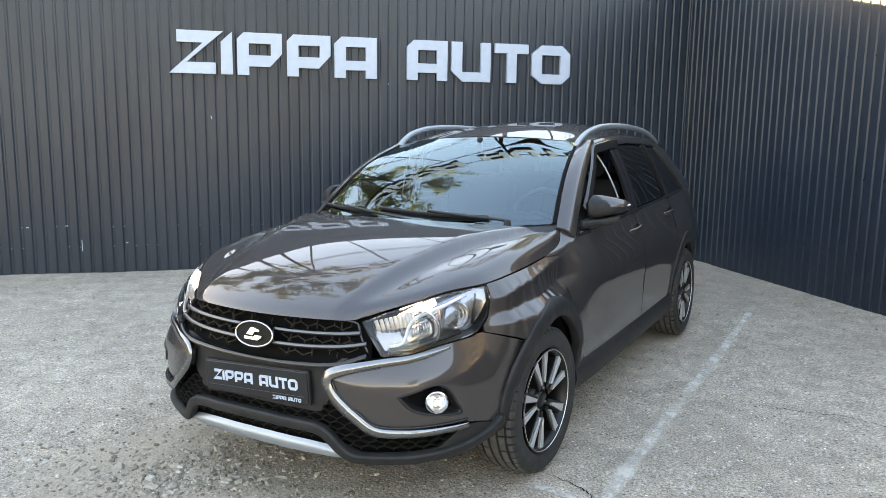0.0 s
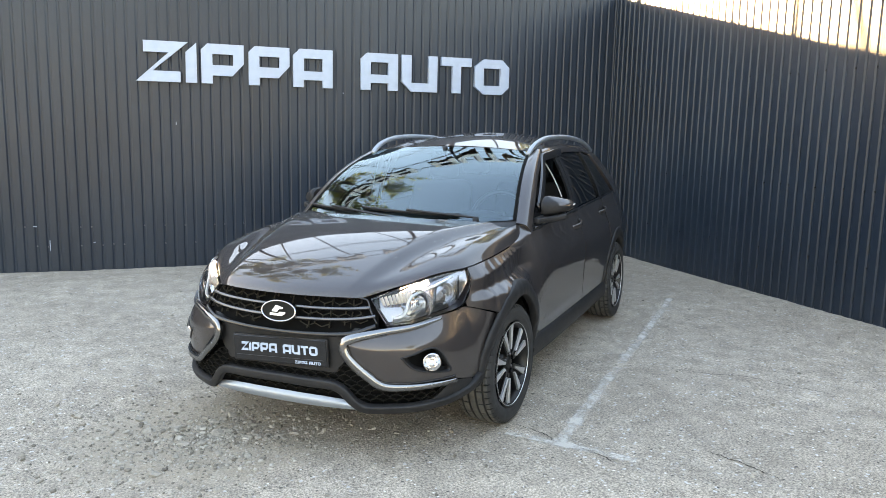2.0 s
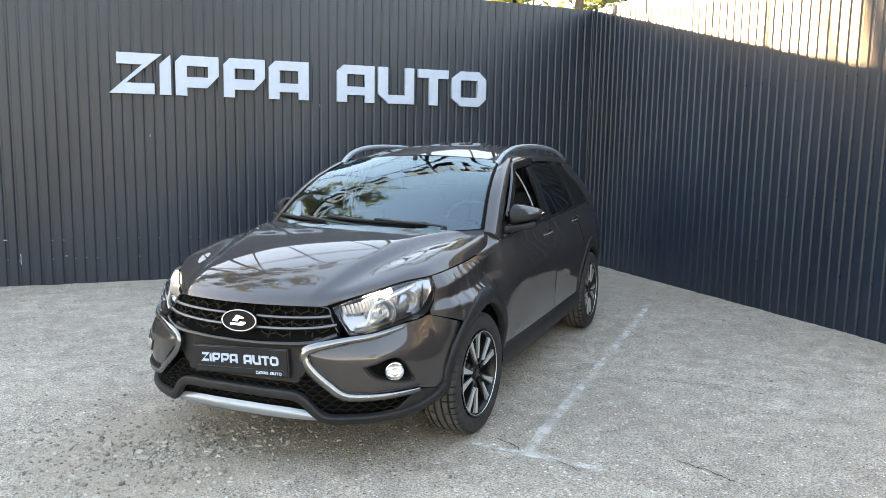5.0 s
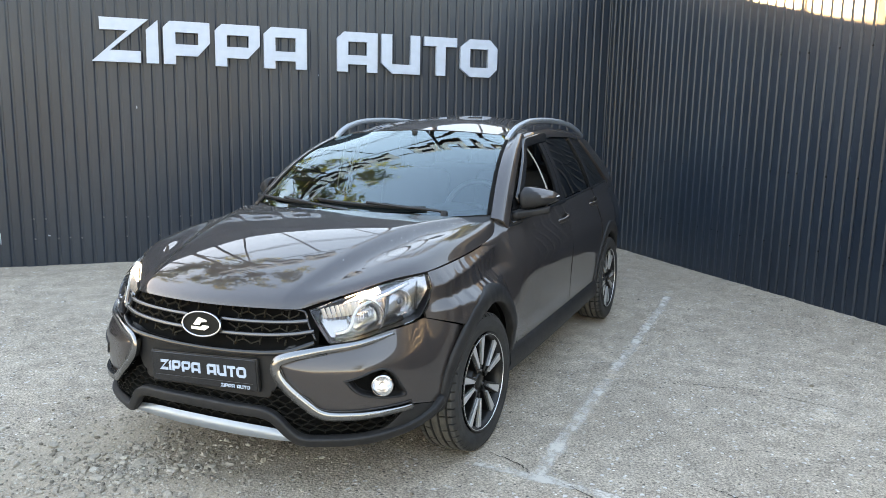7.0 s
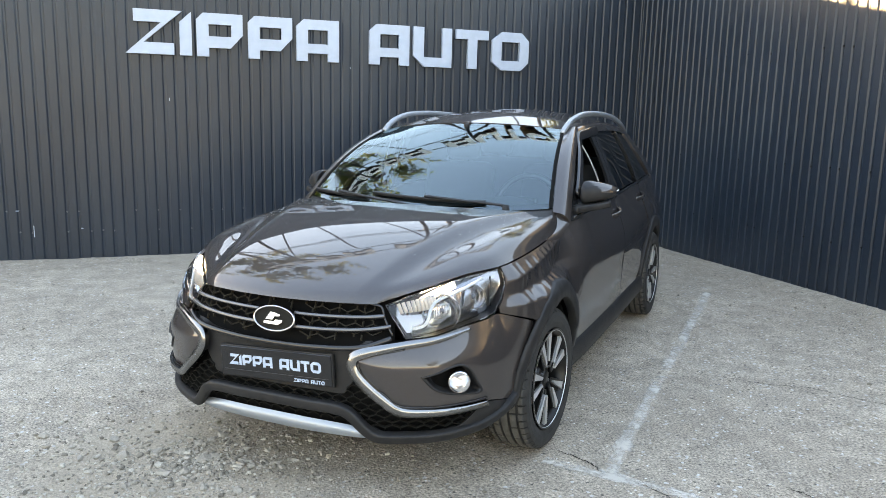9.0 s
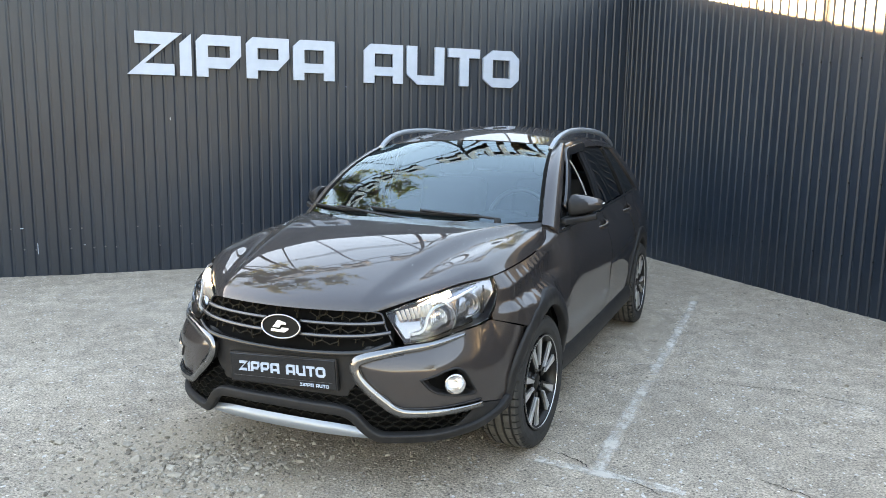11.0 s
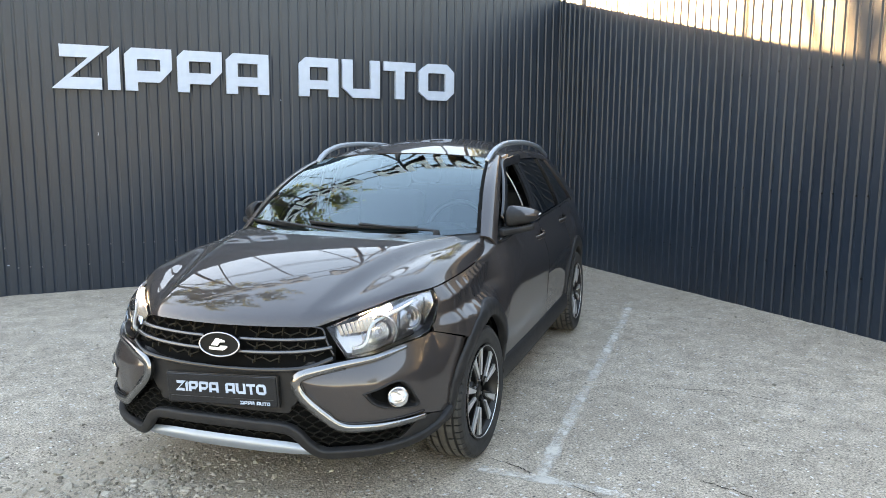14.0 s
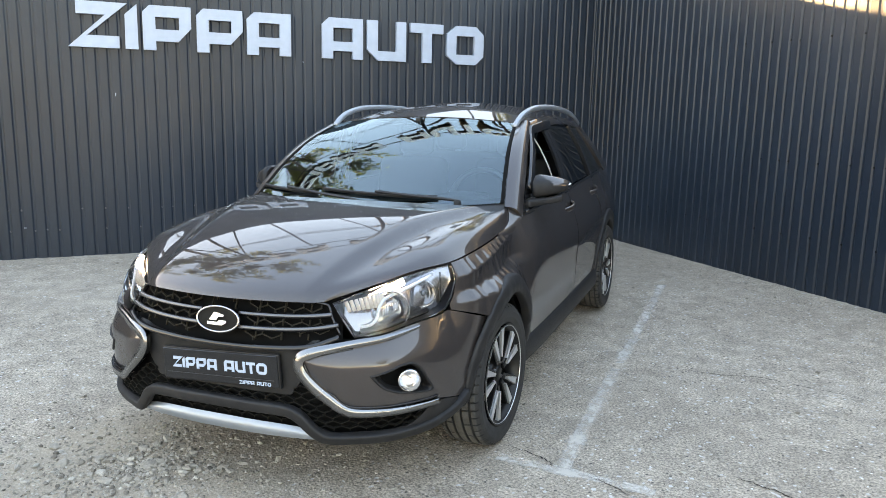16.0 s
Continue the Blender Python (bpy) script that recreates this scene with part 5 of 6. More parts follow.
rear_edge = lambda z: -2.31 - 0.05 * (1.2 - z) / 0.2
quarter_edge = lambda z: -2.93 + 0.25 * (z - 0.96) / 0.4
for side, word in LR:
    mesh_object("windscreen_pillar", *pillar(side), PAINT, car)
    mesh_object("wing_corner", *wing_corner(side), PAINT, car)
    # window band: glass, pillars between, and the frame above
    w = mesh_object("front_door_window", *pane(side, lambda z: front_edge(z) - 0.16 * max(0, 1 - (z - 0.95) / 0.16), lambda z: -1.44, 1.06 if side > 0 else 1.40, -0.012), TINT_GLASS, car, "side window, lowered on the driver's side")
    w.visible_shadow = False
    w = mesh_object("rear_door_window", *pane(side, lambda z: -1.57, lambda z: rear_edge(z) + 0.03, 1.40, -0.012), TINT_GLASS, car, "dark tinted side window")
    w = mesh_object("quarter_window", *pane(side, lambda z: rear_edge(z) - 0.03, quarter_edge, 1.39, -0.010), TINT_GLASS, car, "dark tinted quarter window")
    mesh_object("door_pillar_trim", *pane(side, lambda z: -1.43, lambda z: -1.50, 1.40, 0.003, 0.015), GLOSS, car, "gloss black door pillar")
    mesh_object("door_pillar_trim", *pane(side, lambda z: -1.507, lambda z: -1.58, 1.40, 0.003, 0.015), GLOSS, car, "gloss black door pillar")
    mesh_object("rear_pillar_trim", *pane(side, lambda z: rear_edge(z) + 0.035, lambda z: rear_edge(z) - 0.035, 1.40, 0.003, 0.015), GLOSS, car, "gloss black rear pillar")
    mesh_object("tail_pillar", *pane(side, quarter_edge, lambda z: -3.36 + 0.10 * (z - 0.96) / 0.4, 1.42, 0.004, 0.015), PAINT, car)
    mesh_object("mirror_sail", *pane(side, lambda z: front_edge(z) + 0.004, lambda z: front_edge(z) - 0.16 * max(0, 1 - (z - 0.95) / 0.16) - 0.02, 1.13, 0.002, 0.01, 9, 9), GLOSS, car, "black triangle behind the mirror")
    P = []
    for i in range(61):
        x = -1.235 - 2.05 * i / 60
        yc, zc = cant(x)
        lo = zc - 0.052
        P.append([flank(x, lo, 0.004), flank(x, lo + 0.02, 0.010), flank(x, zc - 0.008, 0.006), np.array([x, yc - 0.012, zc + 0.001])])
    mesh_object("cant_rail", *grid(P, 0.012, side, out=(0, 1, 0.5)), PAINT, car)
    P = np.array([flank(x, BELT(x) + 0.004, 0.005 - 0.006 * max(0, -x - 2.3)) for x in np.linspace(-0.56, -2.86, 50)])
    mesh_object("belt_moulding", *mirrored(sweep(P, (0, 1, 0.2), rounded(0.014, 0.016)), side), GLOSS, car)
    P = curve_points([flank(-1.34, 1.36, -0.06), flank(-1.39, 1.25, -0.06), flank(-1.42, 1.12, -0.055), flank(-1.43, 1.0, -0.05)], 20)
    mesh_object("pillar_lining", *mirrored(sweep(P, (0, 1, 0), rounded(0.008, 0.009)), side), LINING, car, "pale pillar lining")
    # smoked wind deflector over the front door window
    base = [(front_edge(z) - 0.01, z) for z in np.linspace(1.07, 1.36, 14)] + [(x, cant(x)[1] - 0.045) for x in np.linspace(-1.30, -1.56, 10)]
    edge = np.array([flank(x, z, 0.016) for x, z in curve_points(base, 40)])
    mesh_object("wind_deflector", *mirrored(sweep(edge, (0.25, 1, 0.15), rounded(0.026, 0.058, 4, 0.45)), side), GLOSS, car, "smoked plastic wind deflector")
    # roof rail
    P = curve_points([(-1.06, 0.574, 1.376), (-1.11, 0.577, 1.408), (-1.22, 0.582, 1.450), (-1.45, 0.588, 1.486), (-1.9, 0.588, 1.494), (-2.4, 0.575, 1.468), (-2.75, 0.558, 1.415), (-2.88, 0.55, 1.38)], 70)
    mesh_object("roof_rail", *mirrored(sweep(P, (0, 0.25, 1), rounded(0.034, 0.030, 3, 0.42)), side), SILVER, car, "silver roof rail")


# ---- door mirrors ----
def mirror_shell(side):
    verts, faces = [], []
    n, m = 36, 16
    for i in range(m + 1):
        u = i / m
        y = 0.800 + 0.150 * u
        top, low = 1.146 - 0.036 * u**1.6, 1.026 + 0.034 * u**1.4
        end = 1 - 0.35 * max(0, (u - 0.8) / 0.2) ** 2 - 0.15 * max(0, (0.12 - u) / 0.12) ** 2
        fore, aft = -0.628 - 0.130 * u**1.4, -0.79 - 0.075 * u
        cx, cz = (fore + aft) / 2, (top + low) / 2
        rx, rz = (fore - aft) / 2 * end, (top - low) / 2 * end
        for j in range(n):
            a = 2 * math.pi * j / n
            ca, sa = math.cos(a), math.sin(a)
            # the shell leans: its upper half falls back from the sharp front edge
            lean = -0.055 * max(0, sa) ** 1.5 * max(0, ca) ** 0.7
            verts.append((cx + lean + rx * math.copysign(abs(ca) ** 0.5, ca), y, cz + rz * math.copysign(abs(sa) ** 0.55, sa)))
    for i in range(m):
        for j in range(n):
            faces.append((i * n + j, i * n + (j + 1) % n, (i + 1) * n + (j + 1) % n, (i + 1) * n + j))
    faces += [tuple(range(n))[::-1], tuple(m * n + j for j in range(n))]
    low = [q for q in faces[:-2] if (q[0] % n) >= n // 2 + 1 or (q[0] % n) < 8 * (1 - 1.7 * (q[0] // n) / m)]
    return mirrored((verts, [q for q in faces if q not in set(low)]), side), mirrored((verts, low), side)


for side, word in LR:
    cap, under = mirror_shell(side)
    mr = mesh_object("door_mirror", *cap, PAINT, car, "body-coloured door mirror")
    mesh_object("mirror_under_shell", *under, PLASTIC, mr, "black lower half of the mirror")
    P = curve_points([(-0.60, 0.765, 1.004), (-0.66, 0.80, 1.008), (-0.72, 0.86, 1.014), (-0.76, 0.915, 1.026)], 16)
    mesh_object("mirror_foot", *mirrored(sweep(P, (0, 0, 1), rounded(0.036, 0.085, 3, 0.3)), side), PLASTIC, mr, "black mirror foot")
    P = curve_points([(-0.750, 0.925, 1.088), (-0.780, 0.940, 1.089), (-0.81, 0.948, 1.090), (-0.845, 0.950, 1.091)], 16)
    mesh_object("mirror_indicator", *mirrored(sweep(P, (0.6, 0.7, 0), rounded(0.008, 0.009, 3, 0.45)), side), PALE, mr, "clear indicator strip")
    mesh_object("mirror_glass", *mirrored(([(-0.79, 0.80, 1.05), (-0.85, 0.915, 1.06), (-0.85, 0.915, 1.115), (-0.79, 0.80, 1.125)], [(0, 1, 2, 3)]), side), CHROME, mr)


# ---- wipers ----
def wiper(v0, t0, v1, t1, pv):
    def on(v, t, h):
        p = WLOW(v) * (1 - t) + WTOP(v) * t
        return p + np.array([0.5, 0, 0.86]) * (0.056 * (0.60 + 0.40 * v * v) * math.sin(math.pi * t) + h)

    blade = np.array([on(v0 + (v1 - v0) * k / 20, t0 + (t1 - t0) * k / 20, 0.012) for k in range(21)])
    w = new("wiper")
    w.parent = car
    mesh_object("blade", *sweep(blade, (0.5, 0, 0.86), rounded(0.018, 0.013)), PLASTIC, w)
    mid = blade[10]
    base = WLOW(pv) + np.array([0.035, 0, 0.014])
    arm = curve_points([base, base + np.array([-0.012, 0, 0.012]), base * 0.45 + mid * 0.55 + np.array([0, 0, 0.014]), mid + np.array([0.005, 0, 0.016])], 24)
    mesh_object("arm", *sweep(arm, (0.5, 0, 0.86), rounded(0.010, 0.015)), PLASTIC, w)
    mesh_object("pivot", *lathe([(0.0, 0.02), (0.014, 0.018), (0.018, 0.0), (0.02, -0.03)], 16, centre=(0, 0, 0)), PLASTIC, w).matrix_basis = Matrix.Translation(base) @ Matrix.Rotation(radians(90), 4, "X")


wiper(-0.36, 0.105, 0.56, 0.060, 0.72)
wiper(-0.97, 0.050, -0.40, 0.062, 0.03)

# ---- cabin ----
P = []
for k in range(-20, 21):
    v = k / 20
    P.append([(-0.40 - 0.12 * v * v, 0.70 * v, 0.985), (-0.60, 0.70 * v, 0.995 + 0.03 * math.exp(-((v - 0.5) / 0.25) ** 2)), (-0.80, 0.71 * v, 0.985 + 0.05 * math.exp(-((v - 0.5) / 0.22) ** 2)), (-0.92, 0.71 * v, 0.93), (-0.95, 0.70 * v, 0.70), (-0.85, 0.68 * v, 0.45)])
mesh_object("dashboard", *grid(P, 0.0, out=(0, 0, 1)), TRIMGREY, car, "dark grey dashboard")
ring, nor = [], []
tilt = Matrix.Rotation(radians(-24), 4, "Y")
for k in range(48):
    a = 2 * math.pi * k / 48
    p = tilt @ Vector((0, 0.185 * math.cos(a), 0.185 * math.sin(a)))
    ring.append(p + Vector((-1.10, 0.36, 0.955)))
    nor.append(tilt @ Vector((1, 0, 0)))
sw = mesh_object("steering_wheel", *sweep(ring, nor, circle(0.016, 10), closed=True), SATIN, car, "steering wheel")
part("steering_boss", bevel_box((0.05, 0.14, 0.12), (-1.08, 0.36, 0.945), 0.02), TRIMGREY, sw)
for dy, dz in ((0.12, 0), (-0.12, 0), (0, -0.12)):
    part("steering_spoke", bevel_box((0.025, 0.13 if dy else 0.05, 0.035 if dy else 0.13), (-1.09 + 0.2 * dz * -1 * 0.4, 0.36 + dy, 0.95 + dz), 0.008), TRIMGREY, sw)


def seat(x, y, w):
    st = new("seat")
    st.parent = car
    part("cushion", bevel_box((0.52, w, 0.16), (x + 0.25, y, 0.50), 0.05, 3), FABRIC, st, smooth=True)
    part("backrest", bevel_box((0.15, w, 0.62), (x - 0.06, y, 0.86), 0.06, 3, Matrix.Rotation(radians(-14), 4, "Y")), FABRIC, st, smooth=True)
    for dy in ((0.0,) if w < 0.7 else (-0.42, 0.42)):
        part("headrest", bevel_box((0.09, 0.26, 0.17), (x - 0.17, y + dy, 1.26), 0.045, 3), FABRIC, st, smooth=True)
    return st


seat(-1.66, 0.36, 0.5)
seat(-1.66, -0.36, 0.5)
seat(-2.48, 0.0, 1.3)
part("rear_view_mirror", bevel_box((0.03, 0.24, 0.065), (-1.06, 0.0, 1.345), 0.014, 3), PLASTIC, car, "inside mirror", smooth=True)
part("mirror_stalk", bevel_box((0.03, 0.03, 0.09), (-1.03, 0.0, 1.385), 0.01, 2), PLASTIC, car)
for sgn in (-1, 1):
    part("sun_visor", bevel_box((0.14, 0.36, 0.015), (-1.20, 0.3 * sgn, 1.395), 0.006, 1), TRIMGREY, car)
part("cabin_floor", bevel_box((2.9, 1.36, 0.05), (-2.0, 0, 0.30), 0.02), TRIMGREY, car)
part("underbody", bevel_box((3.9, 1.0, 0.08), (-1.4, 0, 0.245), 0.03), MATT, car)
part("engine_block", bevel_box((0.75, 0.95, 0.40), (0.12, 0, 0.50), 0.05), MATT, car)
P = []
for i in range(12):
    x = -1.14 - 2.1 * i / 11
    yc, zc = cant(x)
    P.append([(x, (yc - 0.05) * k / 8, zc - 0.02 + 0.02 * (1 - (k / 8) ** 2)) for k in range(-8, 9)])
mesh_object("headlining", *grid(P, 0.0, out=(0, 0, -1)), FABRIC, car)
for side, word in LR:
    P = [[(x, 0.70, z) for z in np.linspace(0.30, BELT(x) - 0.01, 6)] for x in np.linspace(-0.5, -3.0, 14)]
    mesh_object("door_lining", *grid(P, 0.0, side, out=(0, -1, 0)), TRIMGREY, car)

# ---- tail ----
ss = np.linspace(-1, 1, 41)
s_tail = s_at(-3.35)
s_end = ALONG[-1]


def tail_rows(z0, z1, lift, share=1.0, nv=12):
    P = []
    for k in np.linspace(-share, share, 41):
        s = s_end - (s_end - s_tail) * abs(k)
        row = []
        for j in range(nv + 1):
            p = skin(min(s, 5.49), z0 + (z1 - z0) * j / nv, lift)
            x, y = np.interp(s, ALONG, OUT[:, 0]), np.interp(s, ALONG, OUT[:, 1])
            row.append(np.array([x + 0.10 * j / nv * (z1 - z0) - lift * -1, abs(p[1]) * (1 if k > 0 else -1), p[2]]))
        P.append(row)
    return P


mesh_object("tailgate", *grid(tail_rows(0.52, 1.02, 0.0), 0.02, out=(-1, 0, 0)), PAINT, car)
mesh_object("rear_bumper", *grid(tail_rows(0.24, 0.515, -0.02), 0.03, out=(-1, 0, 0)), PLASTIC, car, "grained black rear bumper")
P = []
for k in range(-16, 17):
    v = k / 16
    a, b = np.array([-3.47 + 0.14 * v * v, 0.62 * v, 1.02]), np.array([-3.27 + 0.03 * v * v, 0.50 * v, 1.385 - 0.03 * v * v])
    P.append([a + (b - a) * t for t in np.linspace(0, 1, 8)])
mesh_object("rear_window", *grid(P, 0.0, out=(-1, 0, 0.3)), TINT_GLASS, car, "dark tinted rear window")
part("roof_spoiler", bevel_box((0.16, 0.90, 0.03), (-3.34, 0, 1.375), 0.012, 2), PAINT, car)
for side, word in LR:
    ss = np.linspace(s_at(-3.42), s_at(-3.52), 14)
    mesh_object("tail_lamp", *grid(skin_patch(ss, lambda s: 0.78, lambda s: 0.98, 8, 0.004), 0.02, side, out=(-0.6, 0.8, 0)), REDLENS, car, "red tail lamp")

car.matrix_world = Matrix.Translation((0.6167, 3.6615, -0.012)) @ Matrix.Rotation(radians(45.7 + 180), 4, "Z") @ Matrix.Rotation(radians(1.0), 4, "X")


# ---- worn paint on the ground ----
def marking(a, b, width, gaps=()):
    """A worn strip of paint from a to b, just above the ground, with stretches worn away."""
    a, b = Vector((*a, 0)), Vector((*b, 0))
    d = (b - a).normalized()
    n = Vector((-d.y, d.x, 0))
    length = (b - a).length
    cols = int(length / 0.03)
    verts, faces = [], []
    for i in range(cols + 1):
        for j in range(9):
            u, w = length * i / cols, width * (j / 8 - 0.5)
            p = a + d * u + n * w
            verts.append((u, w, ground_height(p.x, p.y) + 0.004))
    for i in range(cols):
        if any(g0 < length * i / cols < g1 for g0, g1 in gaps):
            continue
        for j in range(8):
            faces.append((i * 9 + j, (i + 1) * 9 + j, (i + 1) * 9 + j + 1, i * 9 + j + 1))
    ob = mesh_object("parking_line", verts, faces, PAINTLINE)
    ob.matrix_world = Matrix.Translation(a) @ Matrix.Rotation(math.atan2(d.y, d.x), 4, "Z")
    return ob


tagged(marking((1.33, 2.72), (4.0, 5.42), 0.15, ((1.36, 1.50),)), "faded white parking line worn away in places", "road marking", kind="structure")
tagged(marking((1.14, 2.92), (1.56, 2.40), 0.095), "faded white end of the parking line", "road marking", kind="structure")


def crack(pts, seed):
    """A thin dark crack wandering through the asphalt."""
    r = random.Random(seed)
    line = curve_points(pts, 60)
    verts, faces = [], []
    for k, (x, y) in enumerate(line):
        x, y = x + r.uniform(-0.008, 0.008), y + r.uniform(-0.008, 0.008)
        w = 0.0024 * (1 - abs(2 * k / 59 - 1) ** 3) * r.uniform(0.4, 1.3) + 0.0006
        t = line[min(k + 1, 59)] - line[max(k - 1, 0)]
        t = t / (np.linalg.norm(t) + 1e-9)
        for sgn in (-1, 1):
            px, py = x - t[1] * w * sgn, y + t[0] * w * sgn
            verts.append((px, py, ground_height(px, py) + 0.003))
    for k in range(59):
        faces.append((2 * k, 2 * k + 1, 2 * k + 3, 2 * k + 2))
    return tagged(mesh_object("crack", verts, faces, MATT), "thin dark crack in the worn asphalt", "crack", kind="structure")


crack([(1.22, 3.02), (1.30, 2.86), (1.33, 2.70), (1.42, 2.56), (1.46, 2.40)], 3)
crack([(2.62, 3.62), (2.80, 3.42), (3.02, 3.28), (3.20, 3.02), (3.32, 2.80)], 4)
crack([(1.95, 2.42), (2.02, 2.28), (2.10, 2.05)], 6)


# ---- stones and grit ----
def stone_shape(r, flat=0.6):
    """A rough pebble of 20 faces."""
    t = (1 + 5**0.5) / 2
    raw = [(-1, t, 0), (1, t, 0), (-1, -t, 0), (1, -t, 0), (0, -1, t), (0, 1, t), (0, -1, -t), (0, 1, -t), (t, 0, -1), (t, 0, 1), (-t, 0, -1), (-t, 0, 1)]
    tri = [(0, 11, 5), (0, 5, 1), (0, 1, 7), (0, 7, 10), (0, 10, 11), (1, 5, 9), (5, 11, 4), (11, 10, 2), (10, 7, 6), (7, 1, 8), (3, 9, 4), (3, 4, 2), (3, 2, 6), (3, 6, 8), (3, 8, 9), (4, 9, 5), (2, 4, 11), (6, 2, 10), (8, 6, 7), (9, 8, 1)]
    sx, sy = random.uniform(0.7, 1.3), random.uniform(0.6, 1.0)
    turn = Matrix.Rotation(random.random() * 6.28, 3, "Z")
    out = []
    for p in raw:
        q = Vector(p).normalized() * r * random.uniform(0.6, 1.25)
        q = turn @ Vector((q.x * sx, q.y * sy, q.z * flat))
        out.append(q)
    return out, tri


def scatter(name, label, spots):
    verts, faces = [], []
    for x, y, r in spots:
        v, f = stone_shape(r)
        k = len(verts)
        z = ground_height(x, y) + r * 0.22
        verts += [(p.x + x, p.y + y, p.z + z) for p in v]
        faces += [tuple(i + k for i in q) for q in f]
    return tagged(mesh_object(name, verts, faces, STONE, smooth=False), label, name, kind="stuff")


rnd = random.Random(5)
spots = []
for _ in range(27000):
    x, y = rnd.uniform(-2.6, 5.0), rnd.uniform(1.3, 8.1)
    near = max(0.0, 1 - ((x + 0.30) ** 2 / 1.1 + (y - 3.4) ** 2 / 0.8))
    wallside = max(0.0, 1 - (5.0 - x) / 1.0)
    if rnd.random() > 0.30 + 0.9 * near + 1.0 * wallside:
        continue
    r = 0.0028 * math.exp(abs(rnd.gauss(0, 0.55))) * (1 + 0.8 * near)
    spots.append((x, y, min(r, 0.016)))
scatter("grit", "scattered grey grit and chippings on the asphalt", spots)
spots = []
for _ in range(2600):
    a, d = rnd.random() * 6.28, abs(rnd.gauss(0, 0.55))
    x, y = -0.28 + d * math.cos(a) * 1.2, 3.40 + d * math.sin(a) * 0.9
    spots.append((x, y, min(0.0040 * math.exp(abs(rnd.gauss(0, 0.62))), 0.019)))
scatter("gravel", "loose gravel patch in front of the bumper", spots)
for _ in range(52):
    a, d = rnd.random() * 6.28, abs(rnd.gauss(0, 0.36))
    x, y = -0.26 + d * math.cos(a) * 1.1, 3.42 + d * math.sin(a) * 0.85
    r = rnd.uniform(0.012, 0.034)
    v, f = stone_shape(r, 0.5)
    st = mesh_object("stone", v, f, STONE, smooth=False)
    st.location = (x, y, ground_height(x, y) + r * 0.15)
    tagged(st, "small grey broken stone lying on the yard", "stone", "stones on the yard")
for x, y, r in ((3.3, 4.0, 0.022), (2.9, 3.1, 0.016), (3.9, 4.6, 0.02), (-1.6, 4.4, 0.018), (2.2, 2.3, 0.014)):
    v, f = stone_shape(r, 0.45)
    st = mesh_object("stone", v, f, STONE, smooth=False)
    st.location = (x, y, ground_height(x, y) + r * 0.15)
    tagged(st, "small grey broken stone lying on the yard", "stone", "stones on the yard")


# ---- trees behind and around the yard ----
def tree(x, y, high, spread, leaves, seed, low=0.35, leaf_size=0.11, girth=0.022):
    r = random.Random(seed)
    t = tagged(new("tree"), "leafy yellow-green tree standing beyond the steel wall", "tree", "trees round the yard")
    t.location = (x, y, 0)
    limbs = []
    tips = []

    def limb(p, d, length, radius, depth):
        pts, rad = [p], [radius]
        q, dd = Vector(p), Vector(d).normalized()
        n = 5
        for i in range(n):
            dd = (dd + Vector((r.uniform(-0.22, 0.22), r.uniform(-0.22, 0.22), r.uniform(-0.05, 0.14)))).normalized()
            q = q + dd * length / n
            pts.append(q.copy())
            rad.append(radius * (1 - 0.62 * (i + 1) / n))
        k = 7 if depth == 0 else 5
        verts, faces = [], []
        for a, (c, ra) in enumerate(zip(pts, rad)):
            c = Vector(c)
            tn = (Vector(pts[min(a + 1, n)]) - Vector(pts[max(a - 1, 0)])).normalized()
            u = tn.orthogonal().normalized()
            w = tn.cross(u)
            for j in range(k):
                an = 6.2832 * j / k
                verts.append(c + u * ra * math.cos(an) + w * ra * math.sin(an))
        for a in range(n):
            for j in range(k):
                faces.append((a * k + j, a * k + (j + 1) % k, (a + 1) * k + (j + 1) % k, (a + 1) * k + j))
        limbs.append((verts, faces, depth))
        if depth < 3:
            for i in range(4 if depth else 7):
                s = r.uniform(low if depth == 0 else 0.3, 1.0)
                b = min(int(s * n), n - 1)
                base = Vector(pts[b]).lerp(Vector(pts[b + 1]), s * n - b)
                an = r.random() * 6.283
                side = Vector((math.cos(an), math.sin(an), r.uniform(0.1, 0.7)))
                limb(base, dd * 0.35 + side, length * r.uniform(0.38, 0.6) * (spread if depth == 0 else 1), radius * (1 - 0.6 * s) * 0.55, depth + 1)
        else:
            tips.extend(pts[1:])

    limb(Vector((0, 0, -0.05)), Vector((0, 0, 1)), high * 0.8, high * girth, 0)
    v, f = joined([(a, b) for a, b, d in limbs if d == 0])
    mesh_object("trunk", v, f, BARK, t)
    v, f = joined([(a, b) for a, b, d in limbs if d > 0])
    mesh_object("limbs", v, f, BARK, t)
    verts, faces = [], []
    for _ in range(leaves):
        c = Vector(r.choice(tips)) + Vector((r.gauss(0, 0.16), r.gauss(0, 0.16), r.gauss(0, 0.16)))
        u = Vector((r.gauss(0, 1), r.gauss(0, 1), r.gauss(0, 1))).normalized()
        w = u.orthogonal().normalized()
        s = leaf_size * r.uniform(0.6, 1.3)
        k = len(verts)
        bend = u.cross(w) * s * 0.15
        verts += [c - u * s, c + w * s * 0.45 + bend, c + u * s, c - w * s * 0.45 + bend]
        faces += [(k, k + 1, k + 2, k + 3)]
    crown = mesh_object("crown", verts, faces, LEAF, t, "yellow-green leaves", smooth=False)
    crown["kind"] = "stuff"
    return t


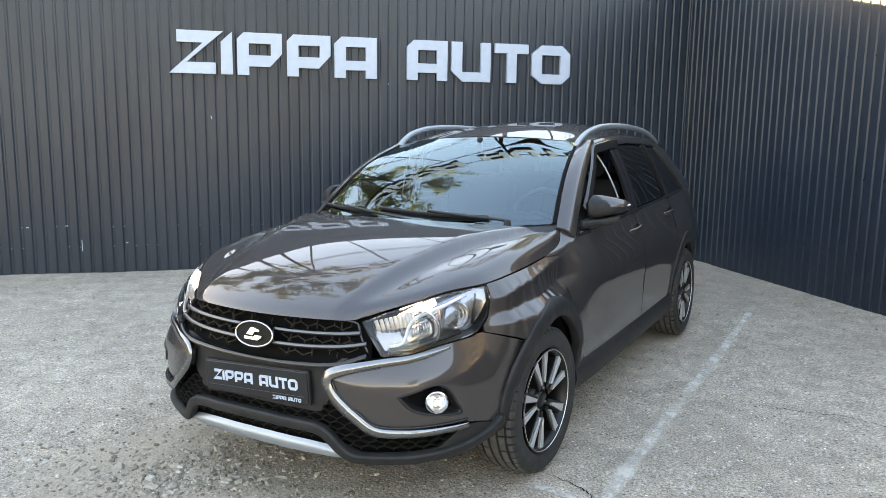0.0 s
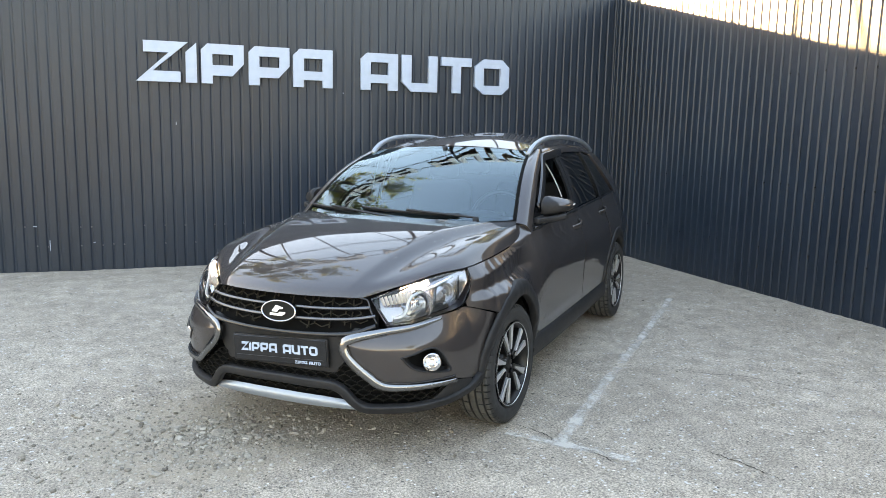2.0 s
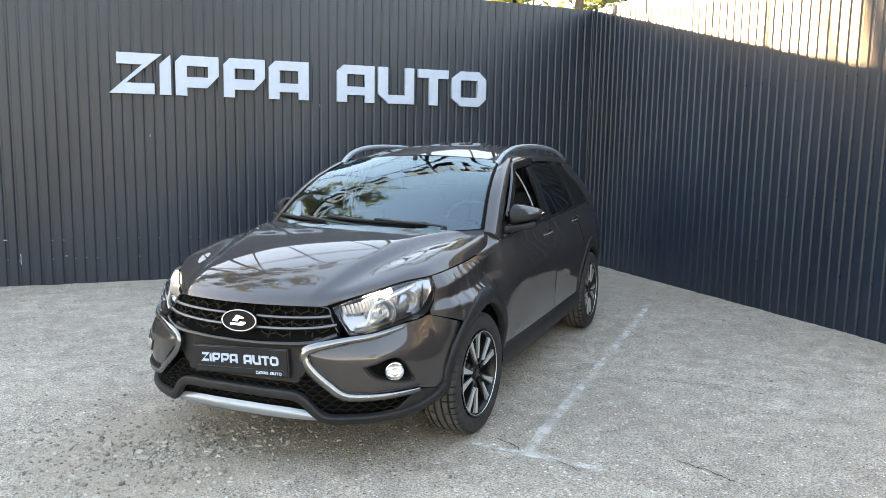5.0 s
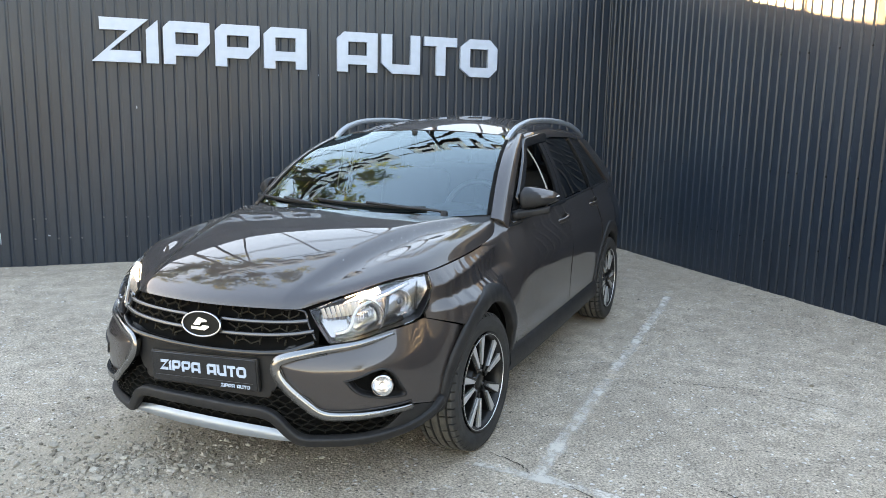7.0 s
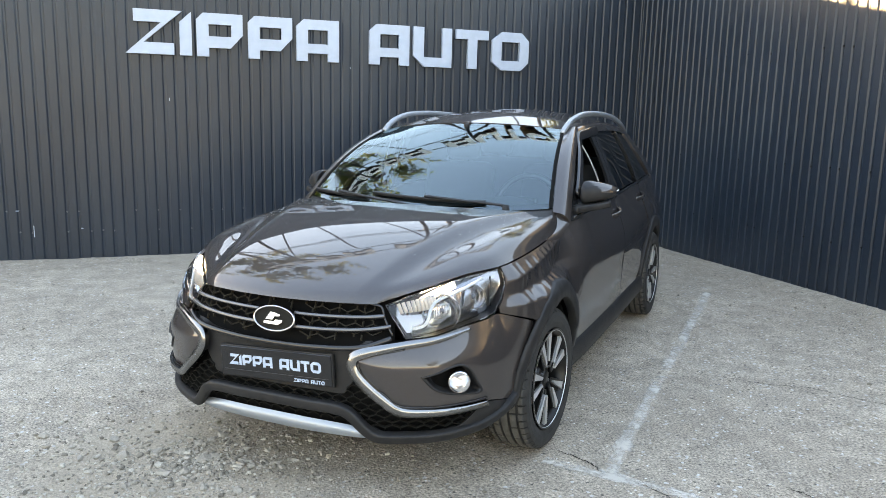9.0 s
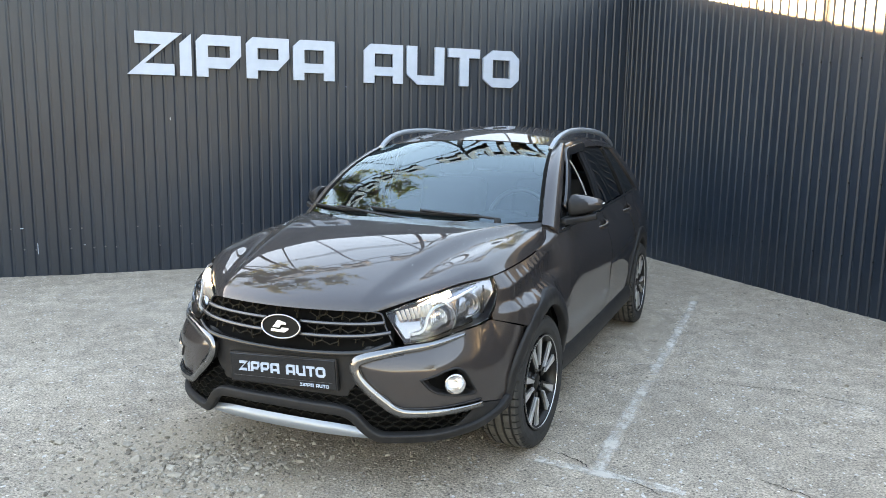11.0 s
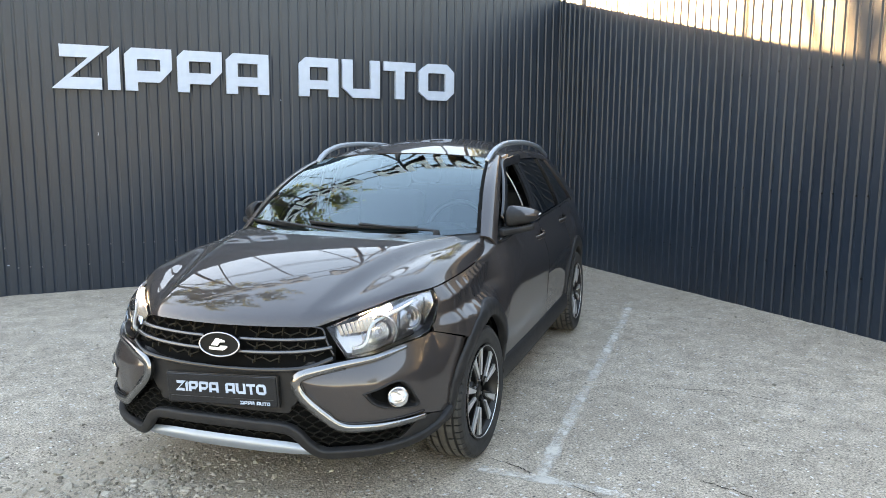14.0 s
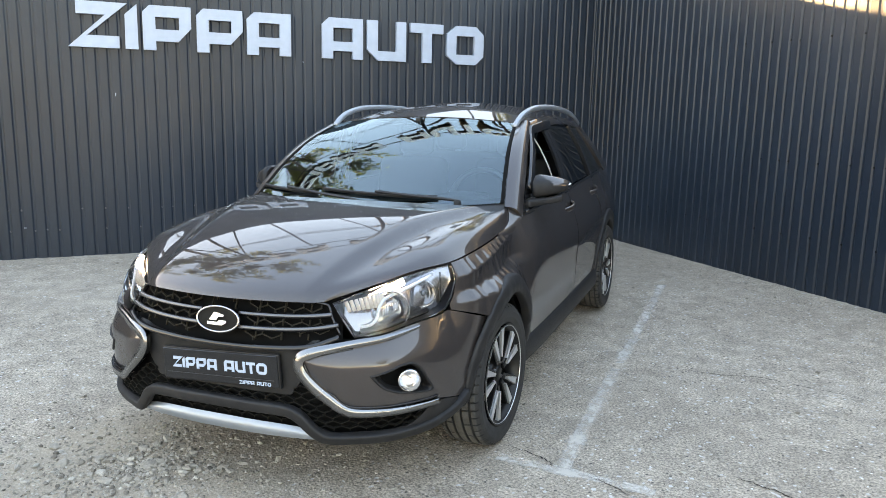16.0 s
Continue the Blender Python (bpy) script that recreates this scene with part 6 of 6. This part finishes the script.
tree(6.6, 10.9, 6.4, 0.95, 5200, 11)
tree(-2.0, 12.3, 12.0, 0.62, 5200, 23, 0.70, 0.11, 0.010)
tree(9.5, 14.0, 5.0, 0.9, 4000, 31)
tree(1.0, -15.0, 8.5, 0.9, 4500, 53)
# unseen slender trees, added so their trunks cast soft shadow bands on the fence
for x, y, high, seed in ((-4.0, 16.6, 11.5, 61), (-6.25, 19.3, 12.5, 67), (-8.5, 22.0, 13.5, 71)):
    tree(x, y, high, 0.5, 2600, seed, 0.74, 0.11, 0.0085)


# ---- utility pole and its wires beyond the wall, and chips on the sheets ----
def utility_pole(x, y, high):
    t = tagged(new("utility_pole"), "slim steel utility pole beyond the wall, carrying wires", "pole")
    t.location = (x, y, 0)
    mesh_object("mast", *sweep([(0, 0, -0.1), (0, 0, high * 0.5), (0, 0, high)], (1, 0, 0), circle(0.06, 10)), STEEL, t)
    part("crossarm", bevel_box((1.5, 0.06, 0.08), (0, 0, high - 0.35), 0.008, 1), STEEL, t)
    for k in (-0.68, -0.25, 0.25, 0.68):
        v, f = lathe([(0.0, 0.10), (0.03, 0.09), (0.018, 0.06), (0.035, 0.04), (0.018, 0.02), (0.025, 0.0)], 10)
        mesh_object("insulator", [(p[0] + k, p[2], p[1] + high - 0.31) for p in v], f, LINING, t)
    for sgn in (-1, 1):
        mesh_object("brace", *sweep([(0, 0.04, high - 1.1), (0.6 * sgn, 0.04, high - 0.38)], (0, 1, 0), circle(0.015, 6)), STEEL, t)
    return t


def wire(a, b, sag):
    pts = [Vector(a).lerp(Vector(b), k / 24) - Vector((0, 0, sag * 4 * (k / 24) * (1 - k / 24))) for k in range(25)]
    return tagged(mesh_object("wire", *sweep(pts, (0, 0, 1), circle(0.010, 6)), STEEL), "thin dark overhead wire between the poles", "wire", "overhead wires")


utility_pole(3.5, 11.2, 6.6)
utility_pole(-11.5, 11.8, 6.6)
for k in (-0.68, -0.25, 0.25, 0.68):
    wire((3.5 + k, 11.2, 6.4), (-11.5 + k, 11.8, 6.4), 0.5)

for x, z, w, h in ((-1.62, 0.27, 0.006, 0.11), (-0.62, 2.93, 0.03, 0.012), (-0.35, 1.55, 0.006, 0.03), (1.46, 1.93, 0.008, 0.012), (-2.1, 0.46, 0.02, 0.01), (-1.75, 0.47, 0.03, 0.008), (-1.2, 0.29, 0.02, 0.007)):
    part("paint_chip", bevel_box((w, 0.0012, h), (x, WALL_Y - 0.0015, z), 0), LETTER, wall_sign, "pale chip in the paint")


# ---- raised sign on struts over the wall, and a street lamp: they show in the glass and the bonnet ----
roof_sign = tagged(new("roof_sign"), "big white angular box letters on steel struts above the wall", "sign")
K = 1.35
for left, loops in SHAPES:
    big_loops = [[(x * K, z * K) for x, z in loop] for loop in loops]
    box = part("letter_box", plate(big_loops, 0.15), MATT, roof_sign, "dark side of a box letter")
    face = part("letter_face", plate(big_loops, 0.006), BOARD, box, "white letter face")
    box.location = (-1.62 + (left + 0.73) * K, 8.62, 5.65)
    face.location = (0, -0.007, 0)
for z in (5.60, 6.22):
    mesh_object("sign_rail", *sweep([(-1.8, 8.86, z), (1.2, 8.86, z), (4.3, 8.86, z)], (0, 1, 0), circle(0.020, 8)), MATT, roof_sign)
for x in (-0.5, 2.3, 4.2):
    mesh_object("strut", *sweep([(x, 8.89, -0.05), (x, 8.89, 2.4), (x, 8.89, 6.28)], (1, 0, 0), circle(0.035, 8)), MATT, roof_sign)
for x, foot in ((-0.5, -1.2), (-0.5, 0.2), (0.95, 0.55), (2.3, 1.55), (2.3, 3.05), (4.2, 3.5)):
    mesh_object("brace", *sweep([(foot, 8.93, 2.9), ((x + foot) / 2, 8.93, 4.25), (x, 8.93, 5.60)], (0, 1, 0), circle(0.020, 6)), MATT, roof_sign)

lamp = tagged(new("street_lamp"), "slim steel street lamp with a bent arm beyond the wall", "street lamp")
mesh_object("post", *sweep(curve_points([(-2.3, 12.2, -0.1), (-2.3, 12.2, 4.0), (-2.3, 12.2, 8.0), (-2.1, 12.0, 9.1), (-1.6, 11.3, 9.6)], 40), (0.7, 0.7, 0), circle(0.05, 10)), STEEL, lamp)
part("lamp_head", bevel_box((0.55, 0.22, 0.10), (-1.4, 11.1, 9.6), 0.03, 2, None), STEEL, lamp)
